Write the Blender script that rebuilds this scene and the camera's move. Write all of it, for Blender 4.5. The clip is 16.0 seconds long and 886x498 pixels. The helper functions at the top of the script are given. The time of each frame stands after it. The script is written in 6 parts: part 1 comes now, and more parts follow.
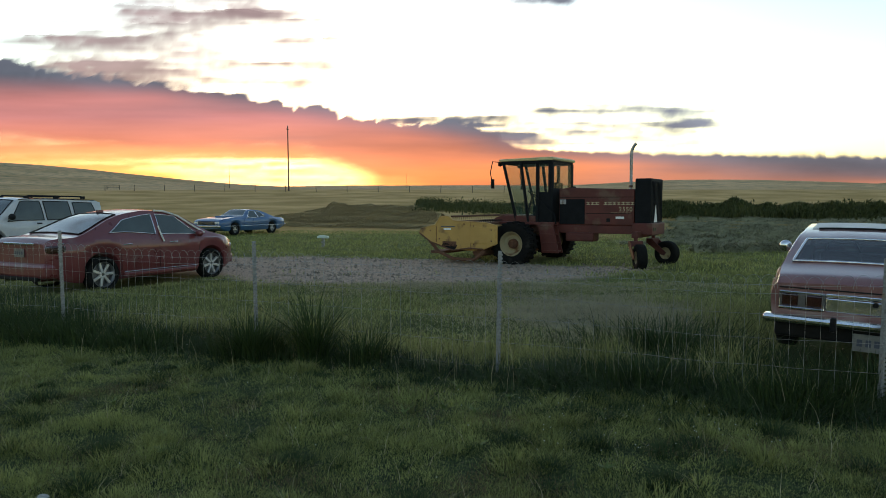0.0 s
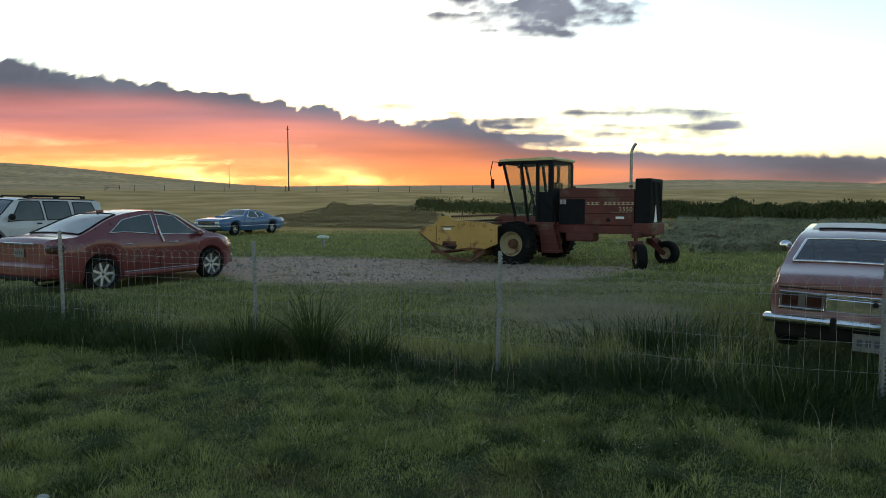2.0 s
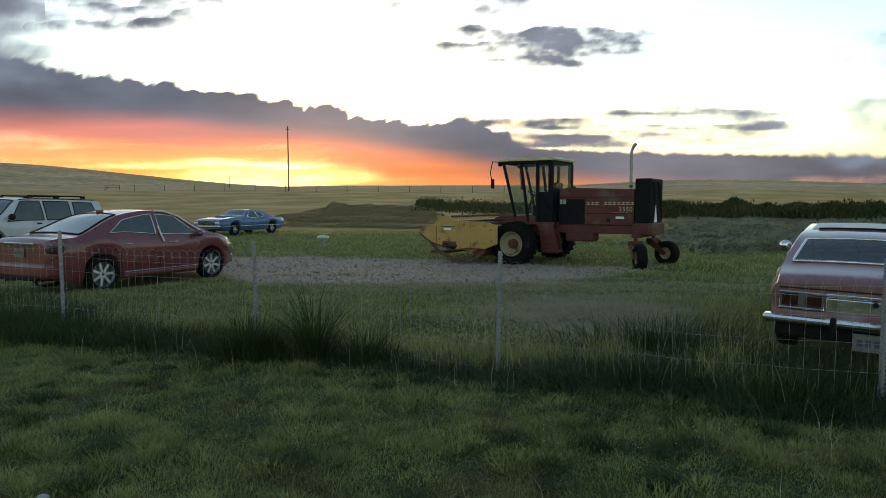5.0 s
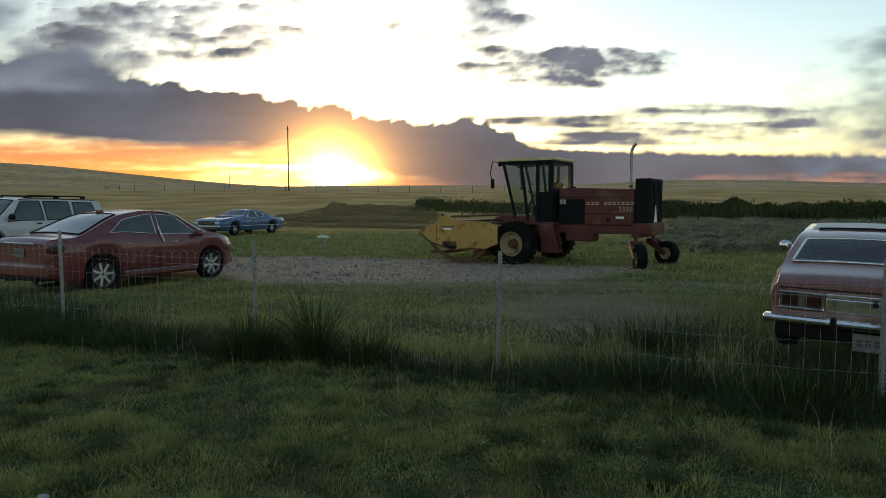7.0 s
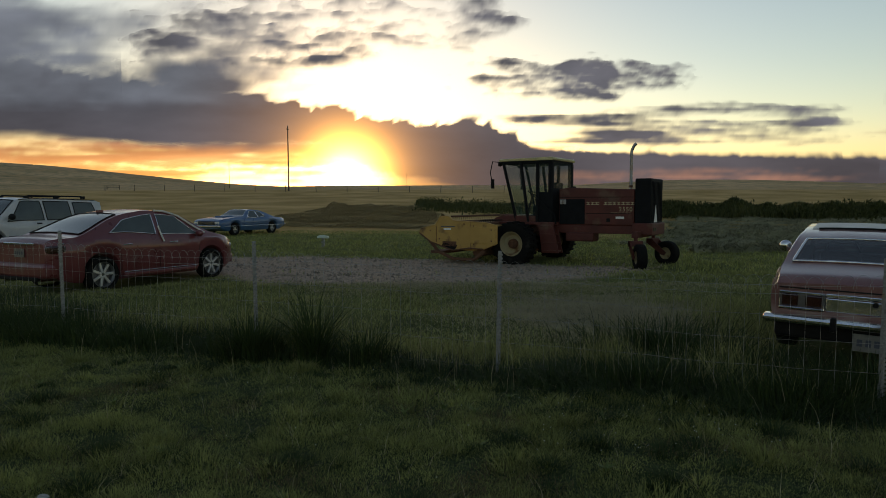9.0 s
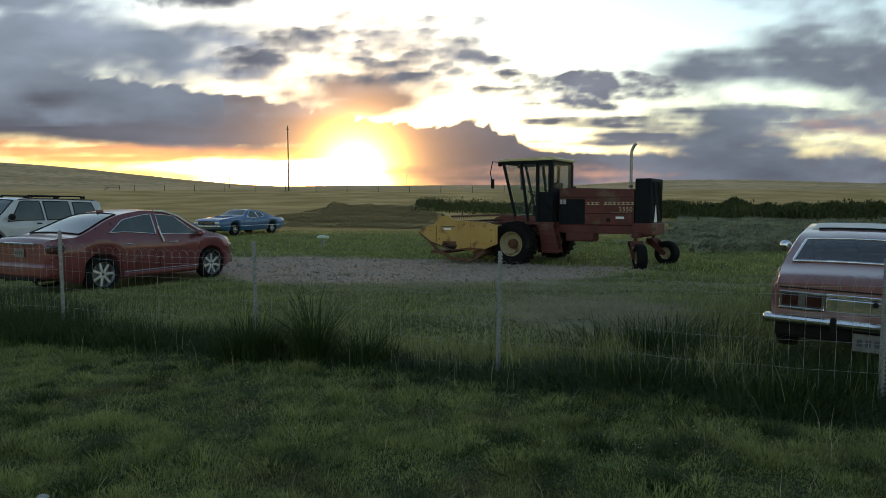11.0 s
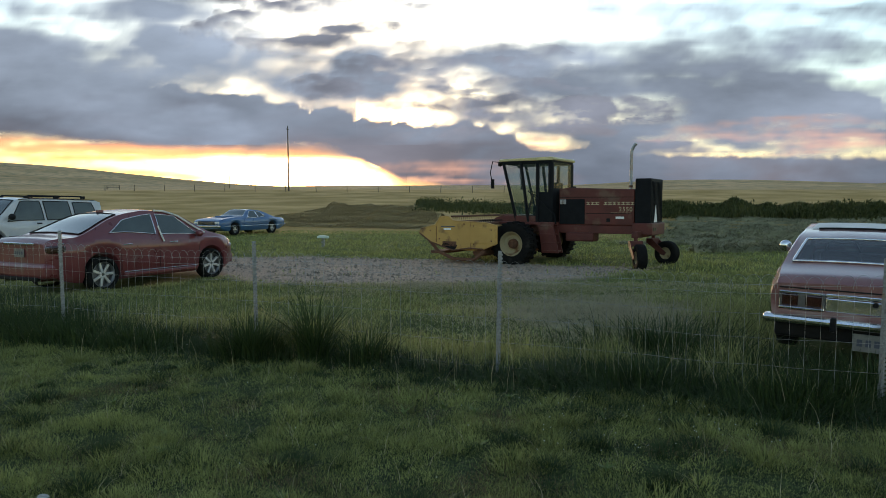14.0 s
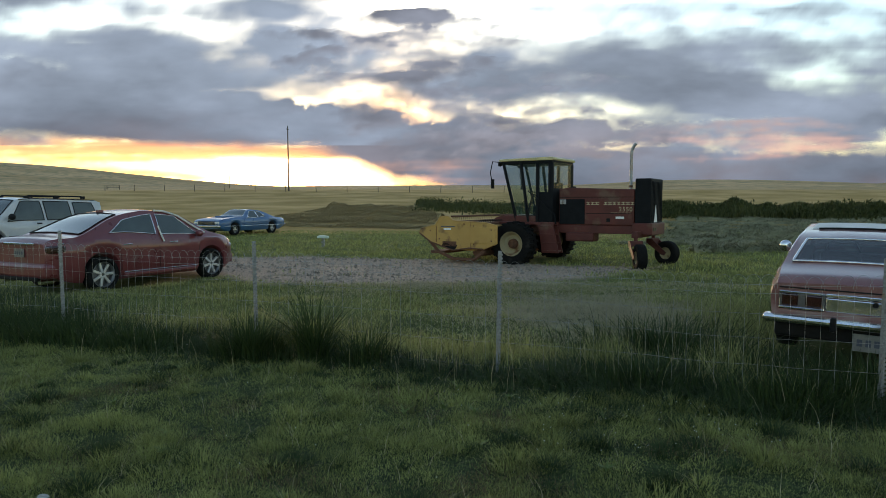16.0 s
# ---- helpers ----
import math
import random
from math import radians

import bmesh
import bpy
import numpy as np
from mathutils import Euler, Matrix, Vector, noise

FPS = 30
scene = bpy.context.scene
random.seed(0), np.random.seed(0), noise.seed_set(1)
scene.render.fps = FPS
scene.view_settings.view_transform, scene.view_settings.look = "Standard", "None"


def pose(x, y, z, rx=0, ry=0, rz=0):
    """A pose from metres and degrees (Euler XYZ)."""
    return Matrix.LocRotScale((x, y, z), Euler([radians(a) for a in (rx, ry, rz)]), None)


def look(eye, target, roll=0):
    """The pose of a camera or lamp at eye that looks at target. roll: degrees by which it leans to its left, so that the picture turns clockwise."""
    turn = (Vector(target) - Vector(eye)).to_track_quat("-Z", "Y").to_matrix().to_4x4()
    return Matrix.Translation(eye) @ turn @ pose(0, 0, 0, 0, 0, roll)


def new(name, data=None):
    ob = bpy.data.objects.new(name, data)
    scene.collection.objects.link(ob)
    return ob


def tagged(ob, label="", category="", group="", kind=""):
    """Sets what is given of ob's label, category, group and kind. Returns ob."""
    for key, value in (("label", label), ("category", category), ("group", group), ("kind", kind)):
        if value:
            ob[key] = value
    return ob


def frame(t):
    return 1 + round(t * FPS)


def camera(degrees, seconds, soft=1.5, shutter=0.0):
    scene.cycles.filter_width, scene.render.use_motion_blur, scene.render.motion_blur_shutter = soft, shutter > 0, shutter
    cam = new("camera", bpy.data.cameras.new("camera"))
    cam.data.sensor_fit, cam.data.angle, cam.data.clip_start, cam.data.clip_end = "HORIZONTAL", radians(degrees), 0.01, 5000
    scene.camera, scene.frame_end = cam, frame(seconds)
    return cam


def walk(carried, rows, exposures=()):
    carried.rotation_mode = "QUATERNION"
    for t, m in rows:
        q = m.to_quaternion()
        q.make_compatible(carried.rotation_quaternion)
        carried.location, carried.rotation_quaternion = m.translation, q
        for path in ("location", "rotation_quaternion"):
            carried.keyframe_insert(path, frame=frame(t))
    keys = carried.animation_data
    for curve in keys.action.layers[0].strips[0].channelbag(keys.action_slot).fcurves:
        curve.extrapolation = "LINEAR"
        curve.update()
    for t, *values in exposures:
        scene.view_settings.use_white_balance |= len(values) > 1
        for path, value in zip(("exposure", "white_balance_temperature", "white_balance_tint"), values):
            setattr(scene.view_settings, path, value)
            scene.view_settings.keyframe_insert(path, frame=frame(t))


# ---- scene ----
# camera: it stands still on a lawn, eye height 1.75 m, tilted down 5 degrees
EYE = Vector((0.0, 0.0, 1.75))
TILT = 5.06
FOCAL = 1230.6
cam = camera(65.0, 16.0, soft=0.8)
STAND = pose(EYE.x, EYE.y, EYE.z, 90 - TILT, 0, 0)
walk(cam, [(0.0, STAND), (16.0, STAND)],
     exposures=[(0.0, 1.7, 6900, 10), (6.3, 1.68, 6900, 10), (6.9, 1.45, 7100, 10), (7.4, 0.8, 7700, 15),
                (9.2, 0.7, 7700, 15), (10.8, 1.4, 7100, 10), (11.6, 1.65, 6900, 10), (16.0, 1.85, 6900, 10)])


def sky_place(px, py, dist):
    """A place far off at a bearing and height given on the camera's image plane (1568 x 882)."""
    v = (441.0 - py) / FOCAL
    a = radians(TILT)
    fwd = math.cos(a) + v * math.sin(a)
    up = -math.sin(a) + v * math.cos(a)
    return Vector(((px - 784.0) / FOCAL / fwd * dist, dist, EYE.z + up / fwd * dist))


# world: low sun in a clear sky behind the clouds
SUN_AT = sky_place(618, 306, 1000.0) - EYE
SUN_EL = math.atan2(SUN_AT.z, math.hypot(SUN_AT.x, SUN_AT.y))
SUN_AZ = math.atan2(SUN_AT.x, SUN_AT.y)
world = bpy.data.worlds.new("sky")
scene.world = world
world.use_nodes = True
wn = world.node_tree.nodes
wl = world.node_tree.links
sky = wn.new("ShaderNodeTexSky")
sky.sky_type = "NISHITA"
sky.sun_disc = False
sky.sun_elevation = max(SUN_EL, radians(4.0))
sky.sun_rotation = SUN_AZ
sky.air_density = 1.0
sky.dust_density = 0.35
sky.ozone_density = 2.0
hsv = wn.new("ShaderNodeHueSaturation")
hsv.inputs["Saturation"].default_value = 0.88
wl.new(sky.outputs[0], hsv.inputs["Color"])
wl.new(hsv.outputs[0], wn["Background"].inputs["Color"])
wn["Background"].inputs["Strength"].default_value = 0.15

sun_data = bpy.data.lights.new("sunlight", "SUN")
sun_data.energy = 0.7
sun_data.angle = radians(0.6)
sun_data.color = (1.0, 0.72, 0.42)
sunlight = new("sunlight", sun_data)
sunlight.matrix_world = look(SUN_AT, (0, 0, 0))


# ---- materials ----
def mat(name):
    m = bpy.data.materials.new(name)
    m.use_nodes = True
    return m, m.node_tree.nodes, m.node_tree.links, m.node_tree.nodes["Principled BSDF"]


def surface(name, dark, light, scale=8.0, rough=0.6, metal=0.0, bump=0.1, fine=60.0, coat=0.0, detail=6.0, stain=None, stain_scale=1.5, stain_at=0.55, island=0.0, space="Object", transl=0.0, gloss=0.5):
    """A worn surface: two scales of noise between two colours, stains, and fine relief."""
    m, n, l, b = mat(name)
    tc = n.new("ShaderNodeTexCoord")
    geo = n.new("ShaderNodeNewGeometry")
    src = tc.outputs["Object"] if space == "Object" else geo.outputs["Position"]
    a = n.new("ShaderNodeTexNoise")
    a.inputs["Scale"].default_value = scale
    a.inputs["Detail"].default_value = detail
    l.new(src, a.inputs["Vector"])
    f = n.new("ShaderNodeTexNoise")
    f.inputs["Scale"].default_value = fine
    f.inputs["Detail"].default_value = 3.0
    l.new(src, f.inputs["Vector"])
    add = n.new("ShaderNodeMath")
    add.operation = "MULTIPLY_ADD"
    l.new(f.outputs[0], add.inputs[0])
    add.inputs[1].default_value = 0.5
    l.new(a.outputs[0], add.inputs[2])
    last = add.outputs[0]
    if island:
        mul = n.new("ShaderNodeMath")
        mul.operation = "MULTIPLY_ADD"
        l.new(geo.outputs["Random Per Island"], mul.inputs[0])
        mul.inputs[1].default_value = island
        l.new(last, mul.inputs[2])
        last = mul.outputs[0]
    r = n.new("ShaderNodeMapRange")
    r.inputs["From Min"].default_value = 0.45
    r.inputs["From Max"].default_value = 1.05 + island
    l.new(last, r.inputs["Value"])
    mix = n.new("ShaderNodeMix")
    mix.data_type = "RGBA"
    mix.inputs["A"].default_value = (*dark, 1)
    mix.inputs["B"].default_value = (*light, 1)
    l.new(r.outputs[0], mix.inputs["Factor"])
    col = mix.outputs["Result"]
    if stain:
        sn = n.new("ShaderNodeTexNoise")
        sn.inputs["Scale"].default_value = stain_scale
        sn.inputs["Detail"].default_value = 8.0
        l.new(src, sn.inputs["Vector"])
        sr = n.new("ShaderNodeMapRange")
        sr.inputs["From Min"].default_value = stain_at
        sr.inputs["From Max"].default_value = stain_at + 0.12
        l.new(sn.outputs[0], sr.inputs["Value"])
        m2 = n.new("ShaderNodeMix")
        m2.data_type = "RGBA"
        m2.inputs["B"].default_value = (*stain, 1)
        l.new(col, m2.inputs["A"])
        l.new(sr.outputs[0], m2.inputs["Factor"])
        col = m2.outputs["Result"]
    l.new(col, b.inputs["Base Color"])
    rr = n.new("ShaderNodeMapRange")
    rr.inputs["To Min"].default_value = max(rough - 0.1, 0.02)
    rr.inputs["To Max"].default_value = min(rough + 0.12, 1.0)
    l.new(a.outputs[0], rr.inputs["Value"])
    l.new(rr.outputs[0], b.inputs["Roughness"])
    b.inputs["Metallic"].default_value = metal
    b.inputs["Coat Weight"].default_value = coat
    b.inputs["Coat Roughness"].default_value = 0.08
    b.inputs["Specular IOR Level"].default_value = gloss
    if bump:
        bp = n.new("ShaderNodeBump")
        bp.inputs["Strength"].default_value = bump
        bp.inputs["Distance"].default_value = 0.02
        l.new(f.outputs[0], bp.inputs["Height"])
        l.new(bp.outputs[0], b.inputs["Normal"])
    if transl:
        t = n.new("ShaderNodeBsdfTranslucent")
        l.new(col, t.inputs["Color"])
        ms = n.new("ShaderNodeMixShader")
        ms.inputs[0].default_value = transl
        l.new(b.outputs[0], ms.inputs[1])
        l.new(t.outputs[0], ms.inputs[2])
        l.new(ms.outputs[0], n["Material Output"].inputs["Surface"])
    return m


def glass(name, tint, alpha_mix=0.55, rough=0.03):
    """Tinted car glass: part mirror-like gloss, part see-through."""
    m, n, l, b = mat(name)
    b.inputs["Base Color"].default_value = (*tint, 1)
    b.inputs["Roughness"].default_value = rough
    t = n.new("ShaderNodeBsdfTransparent")
    t.inputs["Color"].default_value = (0.9, 0.96, 0.94, 1)
    ms = n.new("ShaderNodeMixShader")
    ms.inputs[0].default_value = alpha_mix
    l.new(t.outputs[0], ms.inputs[1])
    l.new(b.outputs[0], ms.inputs[2])
    l.new(ms.outputs[0], n["Material Output"].inputs["Surface"])
    return m


# ---- mesh helpers ----
def mesh_of(name, verts, faces, material, smooth=True):
    me = bpy.data.meshes.new(name)
    me.from_pydata([tuple(v) for v in verts], [], faces)
    me.materials.append(material)
    if smooth:
        me.shade_smooth()
    me.update()
    return me


def place_part(name, me, parent, label="", m=None):
    ob = new(name, me)
    ob.parent = parent
    if m is not None:
        ob.matrix_basis = m
    if label:
        tagged(ob, label)
    return ob


def part(name, bm, material, parent, label="", smooth=False, m=None):
    """Links a bmesh as one mesh object under a thing or a part."""
    bmesh.ops.recalc_face_normals(bm, faces=bm.faces[:])
    me = bpy.data.meshes.new(name)
    bm.to_mesh(me)
    bm.free()
    me.materials.append(material)
    if smooth:
        me.shade_smooth()
    return place_part(name, me, parent, label, m)


def thing(name, m, label, category, group="", kind=""):
    ob = new(name)
    ob.matrix_basis = m
    ob.empty_display_size = 0.2
    return tagged(ob, label, category, group, kind)


def box_bm(bm, x0, x1, y0, y1, z0, z1, bevel=0.0):
    """Adds a box, with bevelled edges, to bm."""
    r = bmesh.ops.create_cube(bm, size=1.0)
    vs = r["verts"]
    for v in vs:
        v.co = Vector(((x0 + x1) / 2 + v.co.x * (x1 - x0), (y0 + y1) / 2 + v.co.y * (y1 - y0), (z0 + z1) / 2 + v.co.z * (z1 - z0)))
    if bevel:
        es = {e for v in vs for e in v.link_edges}
        bmesh.ops.bevel(bm, geom=list(es), offset=bevel, segments=2, affect="EDGES", profile=0.5)


def box(x0, x1, y0, y1, z0, z1, bevel=0.01):
    bm = bmesh.new()
    box_bm(bm, x0, x1, y0, y1, z0, z1, bevel)
    return bm


def prism(outline, y0, y1, bevel=0.0):
    """An outline in x, z pushed through from y0 to y1."""
    bm = bmesh.new()
    vs = [bm.verts.new((x, y0, z)) for x, z in outline]
    f = bm.faces.new(vs)
    r = bmesh.ops.extrude_face_region(bm, geom=[f])
    for v in r["geom"]:
        if isinstance(v, bmesh.types.BMVert):
            v.co.y = y1
    if bevel:
        bmesh.ops.bevel(bm, geom=bm.edges[:], offset=bevel, segments=2, affect="EDGES", profile=0.5)
    return bm


def tube_bm(bm, pts, r0, r1=None, sides=8, closed=False):
    """Adds a round tube along points to bm."""
    r1 = r0 if r1 is None else r1
    pts = [Vector(p) for p in pts]
    rings = []
    n = len(pts)
    for i, p in enumerate(pts):
        if closed:
            d = pts[(i + 1) % n] - pts[i - 1]
        else:
            d = pts[min(i + 1, n - 1)] - pts[max(i - 1, 0)]
        d.normalize()
        a = d.cross(Vector((0.31, 0.2, 0.93)))
        if a.length < 0.05:
            a = d.cross(Vector((1, 0, 0)))
        a.normalize()
        b = d.cross(a)
        r = r0 + (r1 - r0) * i / max(n - 1, 1)
        rings.append([bm.verts.new(p + (a * math.cos(k * math.tau / sides) + b * math.sin(k * math.tau / sides)) * r) for k in range(sides)])
    for i in range(n if closed else n - 1):
        A, B = rings[i], rings[(i + 1) % n]
        for k in range(sides):
            bm.faces.new((A[k], A[(k + 1) % sides], B[(k + 1) % sides], B[k]))
    if not closed:
        bm.faces.new(rings[0][::-1])
        bm.faces.new(rings[-1])


def tube(pts, r0, r1=None, sides=8, closed=False):
    bm = bmesh.new()
    tube_bm(bm, pts, r0, r1, sides, closed)
    return bm


def lathe(profile, steps=40):
    """A profile of (radius, y) turned round the y axis."""
    bm = bmesh.new()
    rings = []
    for k in range(steps):
        a = k * math.tau / steps
        rings.append([bm.verts.new((r * math.cos(a), y, r * math.sin(a))) for r, y in profile])
    for k in range(steps):
        A, B = rings[k], rings[(k + 1) % steps]
        for i in range(len(profile) - 1):
            bm.faces.new((A[i], A[i + 1], B[i + 1], B[i]))
    bmesh.ops.remove_doubles(bm, verts=bm.verts[:], dist=0.0004)
    return bm


def lerp_at(table, x):
    """Smooth value from a short table of (x, value)."""
    if x <= table[0][0]:
        return table[0][1]
    for (a, u), (b, w) in zip(table, table[1:]):
        if x <= b:
            k = (x - a) / (b - a)
            return u + (w - u) * k
    return table[-1][1]


def curve_at(table, x):
    """Rounded curve through a short table of (x, value)."""
    if x <= table[0][0]:
        return table[0][1]
    if x >= table[-1][0]:
        return table[-1][1]
    i = max(k for k in range(len(table) - 1) if table[k][0] <= x)
    (a, u), (b, w) = table[i], table[i + 1]
    before, after = table[max(i - 1, 0)], table[min(i + 2, len(table) - 1)]
    s0 = (w - before[1]) / (b - before[0])
    s1 = (after[1] - u) / (after[0] - a)
    h, k = b - a, (x - a) / (b - a)
    return u * (1 + 2 * k) * (1 - k) ** 2 + w * k * k * (3 - 2 * k) + h * (s0 * k * (1 - k) ** 2 - s1 * k * k * (1 - k))


def sstep(a, b, x):
    k = min(max((x - a) / (b - a), 0.0), 1.0)
    return k * k * (3 - 2 * k)


# ---- ground ----
def ground_z(x, y):
    """Height of the land: a yard that falls gently, a field, low hills far off."""
    r = math.hypot(x, y)
    z = -0.0225 * max(y - 3.0, 0.0)
    if y > 45.0:
        z = -0.945 + 2.1 * sstep(45.0, 150.0, y)
    z = max(z, -0.945)
    if r < 120:
        z += 0.05 * noise.noise((x * 0.55, y * 0.55, 0)) * sstep(0, 4, r) * (1 - sstep(40, 120, r))
        z += 0.025 * noise.noise((x * 2.1, y * 2.1, 3))
    if r > 30:
        k = sstep(30, 160, r)
        z += k * 0.5 * noise.noise((x * 0.02, y * 0.02, 7))
        z += sstep(350, 900, r) * 2.0 * noise.noise((x * 0.004, y * 0.004, 9))
    z += 34.0 * sstep(150.0, 620.0, -x) * math.exp(-((y - 820.0) / 260.0) ** 2)
    z += 6.6 * math.exp(-((x - 205.0) / (95.0 if x < 205 else 150.0)) ** 2 - ((y - 560.0) / 140.0) ** 2)
    z += 34.0 * math.exp(-((x - 1650.0) / 260.0) ** 2 - ((y - 2150.0) / 300.0) ** 2)
    z += 6.0 * math.exp(-((x - 60.0) / 500.0) ** 2 - ((y - 1700.0) / 400.0) ** 2)
    return z


def mix_node(n, l, fac, a, b):
    mx = n.new("ShaderNodeMix")
    mx.data_type = "RGBA"
    for key, val in (("A", a), ("B", b)):
        if isinstance(val, tuple):
            mx.inputs[key].default_value = (*val, 1)
        else:
            l.new(val, mx.inputs[key])
    l.new(fac, mx.inputs["Factor"])
    return mx.outputs["Result"]


def ground_material():
    """Soil under lawn, gravel drive, trampled straw, hayfield and far dry grass by the zones of the plan."""
    m, n, l, b = mat("ground")
    geo = n.new("ShaderNodeNewGeometry")
    pos = geo.outputs["Position"]

    def noise_at(scale, detail=6.0):
        t = n.new("ShaderNodeTexNoise")
        t.inputs["Scale"].default_value = scale
        t.inputs["Detail"].default_value = detail
        l.new(pos, t.inputs["Vector"])
        return t.outputs[0]

    def ramp(v, a, c):
        r = n.new("ShaderNodeMapRange")
        r.inputs["From Min"].default_value = a
        r.inputs["From Max"].default_value = c
        l.new(v, r.inputs["Value"])
        return r.outputs[0]

    def zone(name):
        a = n.new("ShaderNodeAttribute")
        a.attribute_name = name
        return a.outputs["Fac"]

    def wobble(v, amount):
        ma = n.new("ShaderNodeMath")
        ma.operation = "MULTIPLY_ADD"
        l.new(mid, ma.inputs[0])
        ma.inputs[1].default_value = amount
        l.new(v, ma.inputs[2])
        return ma.outputs[0]

    mid, fine, big, huge = noise_at(1.1, 8), noise_at(30, 5), noise_at(0.14, 6), noise_at(0.012, 6)
    lawn = mix_node(n, l, ramp(mid, 0.35, 0.7), (0.07, 0.085, 0.02), (0.15, 0.165, 0.04))
    lawn = mix_node(n, l, ramp(fine, 0.5, 0.75), lawn, (0.18, 0.18, 0.09))
    pebble = noise_at(17, 8)
    gravel = mix_node(n, l, ramp(pebble, 0.32, 0.68), (0.22, 0.16, 0.118), (0.5, 0.37, 0.28))
    gravel = mix_node(n, l, ramp(mid, 0.6, 0.74), gravel, (0.13, 0.12, 0.065))
    straw = mix_node(n, l, ramp(pebble, 0.4, 0.62), (0.06, 0.065, 0.032), (0.36, 0.33, 0.24))
    field = mix_node(n, l, ramp(big, 0.38, 0.65), (0.35, 0.22, 0.066), (0.58, 0.37, 0.145))
    far = mix_node(n, l, ramp(huge, 0.35, 0.65), (0.43, 0.268, 0.115), (0.64, 0.41, 0.212))
    far = mix_node(n, l, ramp(big, 0.45, 0.7), far, (0.19, 0.18, 0.085))
    # near lawn: shade between the blades painted as a darker ground colour
    lawn = mix_node(n, l, zone("gap_shade"), lawn, mix_node(n, l, ramp(fine, 0.4, 0.7), (0.024, 0.034, 0.012), (0.075, 0.1, 0.03)))
    c = mix_node(n, l, ramp(wobble(zone("gravel"), 0.9), 0.62, 1.15), lawn, gravel)
    c = mix_node(n, l, ramp(wobble(zone("straw"), 0.7), 0.72, 0.98), c, straw)
    c = mix_node(n, l, ramp(wobble(zone("field"), 0.5), 0.6, 0.95), c, field)
    c = mix_node(n, l, zone("far"), c, far)
    l.new(c, b.inputs["Base Color"])
    b.inputs["Roughness"].default_value = 0.95
    b.inputs["Specular IOR Level"].default_value = 0.15
    bp = n.new("ShaderNodeBump")
    bp.inputs["Strength"].default_value = 0.7
    bp.inputs["Distance"].default_value = 0.05
    l.new(fine, bp.inputs["Height"])
    l.new(bp.outputs[0], b.inputs["Normal"])
    return m


def zone_gravel(x, y):
    """A gravel drive that runs from beside the sedan across the yard to the windrower."""
    lo = lerp_at([(-9, 17.0), (-5.3, 16.2), (-4, 14.6), (-1, 14.0), (2.5, 15.0), (6, 17.5)], x)
    hi = lerp_at([(-9, 22.0), (-4, 21.5), (0, 20.5), (3, 18.5), (6, 18.5)], x)
    return sstep(-0.8, 0.8, y - lo) * sstep(-0.8, 0.8, hi - y) * sstep(7.0, 3.5, x)


def zone_straw(x, y):
    """A patch of trampled cut grass behind the wire."""
    k = math.exp(-((x - 2.4) / 1.5) ** 2 - ((y - 10.8) / 1.9) ** 2)
    k = max(k, 0.4 * math.exp(-((x - 1.0) / 3.5) ** 2 - ((y - 14.2) / 1.6) ** 2))
    return min(k * 1.25, 1.0)


def make_ground():
    angles = []
    a = -180.0
    while a < 180.0:
        angles.append(radians(a))
        a += 0.5 if abs(a) < 42 else 6.0
    radii = [0.0]
    r = 0.6
    while r < 4700:
        radii.append(r)
        r *= 1.028 if r < 60 else 1.05
    radii.append(4700.0)
    verts, zones = [], {"gravel": [], "straw": [], "field": [], "far": [], "gap_shade": []}
    for r in radii:
        for a in angles:
            x, y = r * math.sin(a), r * math.cos(a)
            verts.append((x, y, ground_z(x, y)))
            zones["gravel"].append(zone_gravel(x, y))
            zones["straw"].append(zone_straw(x, y))
            edge = 33.0 if x < 3 else 24.5
            zones["field"].append(sstep(edge, edge + 10, y + 1.5 * noise.noise((x * 0.3, y * 0.3, 2))) * (1 - 0.45 * sstep(0, 9, x) * sstep(70, 50, y)))
            zones["far"].append(sstep(110, 260, r))
            zones["gap_shade"].append(sstep(12.0, 7.0, r))
    na = len(angles)
    faces = [(i * na + k, i * na + (k + 1) % na, (i + 1) * na + (k + 1) % na, (i + 1) * na + k)
             for i in range(len(radii) - 1) for k in range(na)]
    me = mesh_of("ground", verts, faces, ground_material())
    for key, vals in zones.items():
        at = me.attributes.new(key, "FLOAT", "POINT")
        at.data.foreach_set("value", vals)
    ob = new("ground", me)
    tagged(ob, "grassy farmyard sloping to hayfields and low dry hills", "ground", kind="structure")


make_ground()


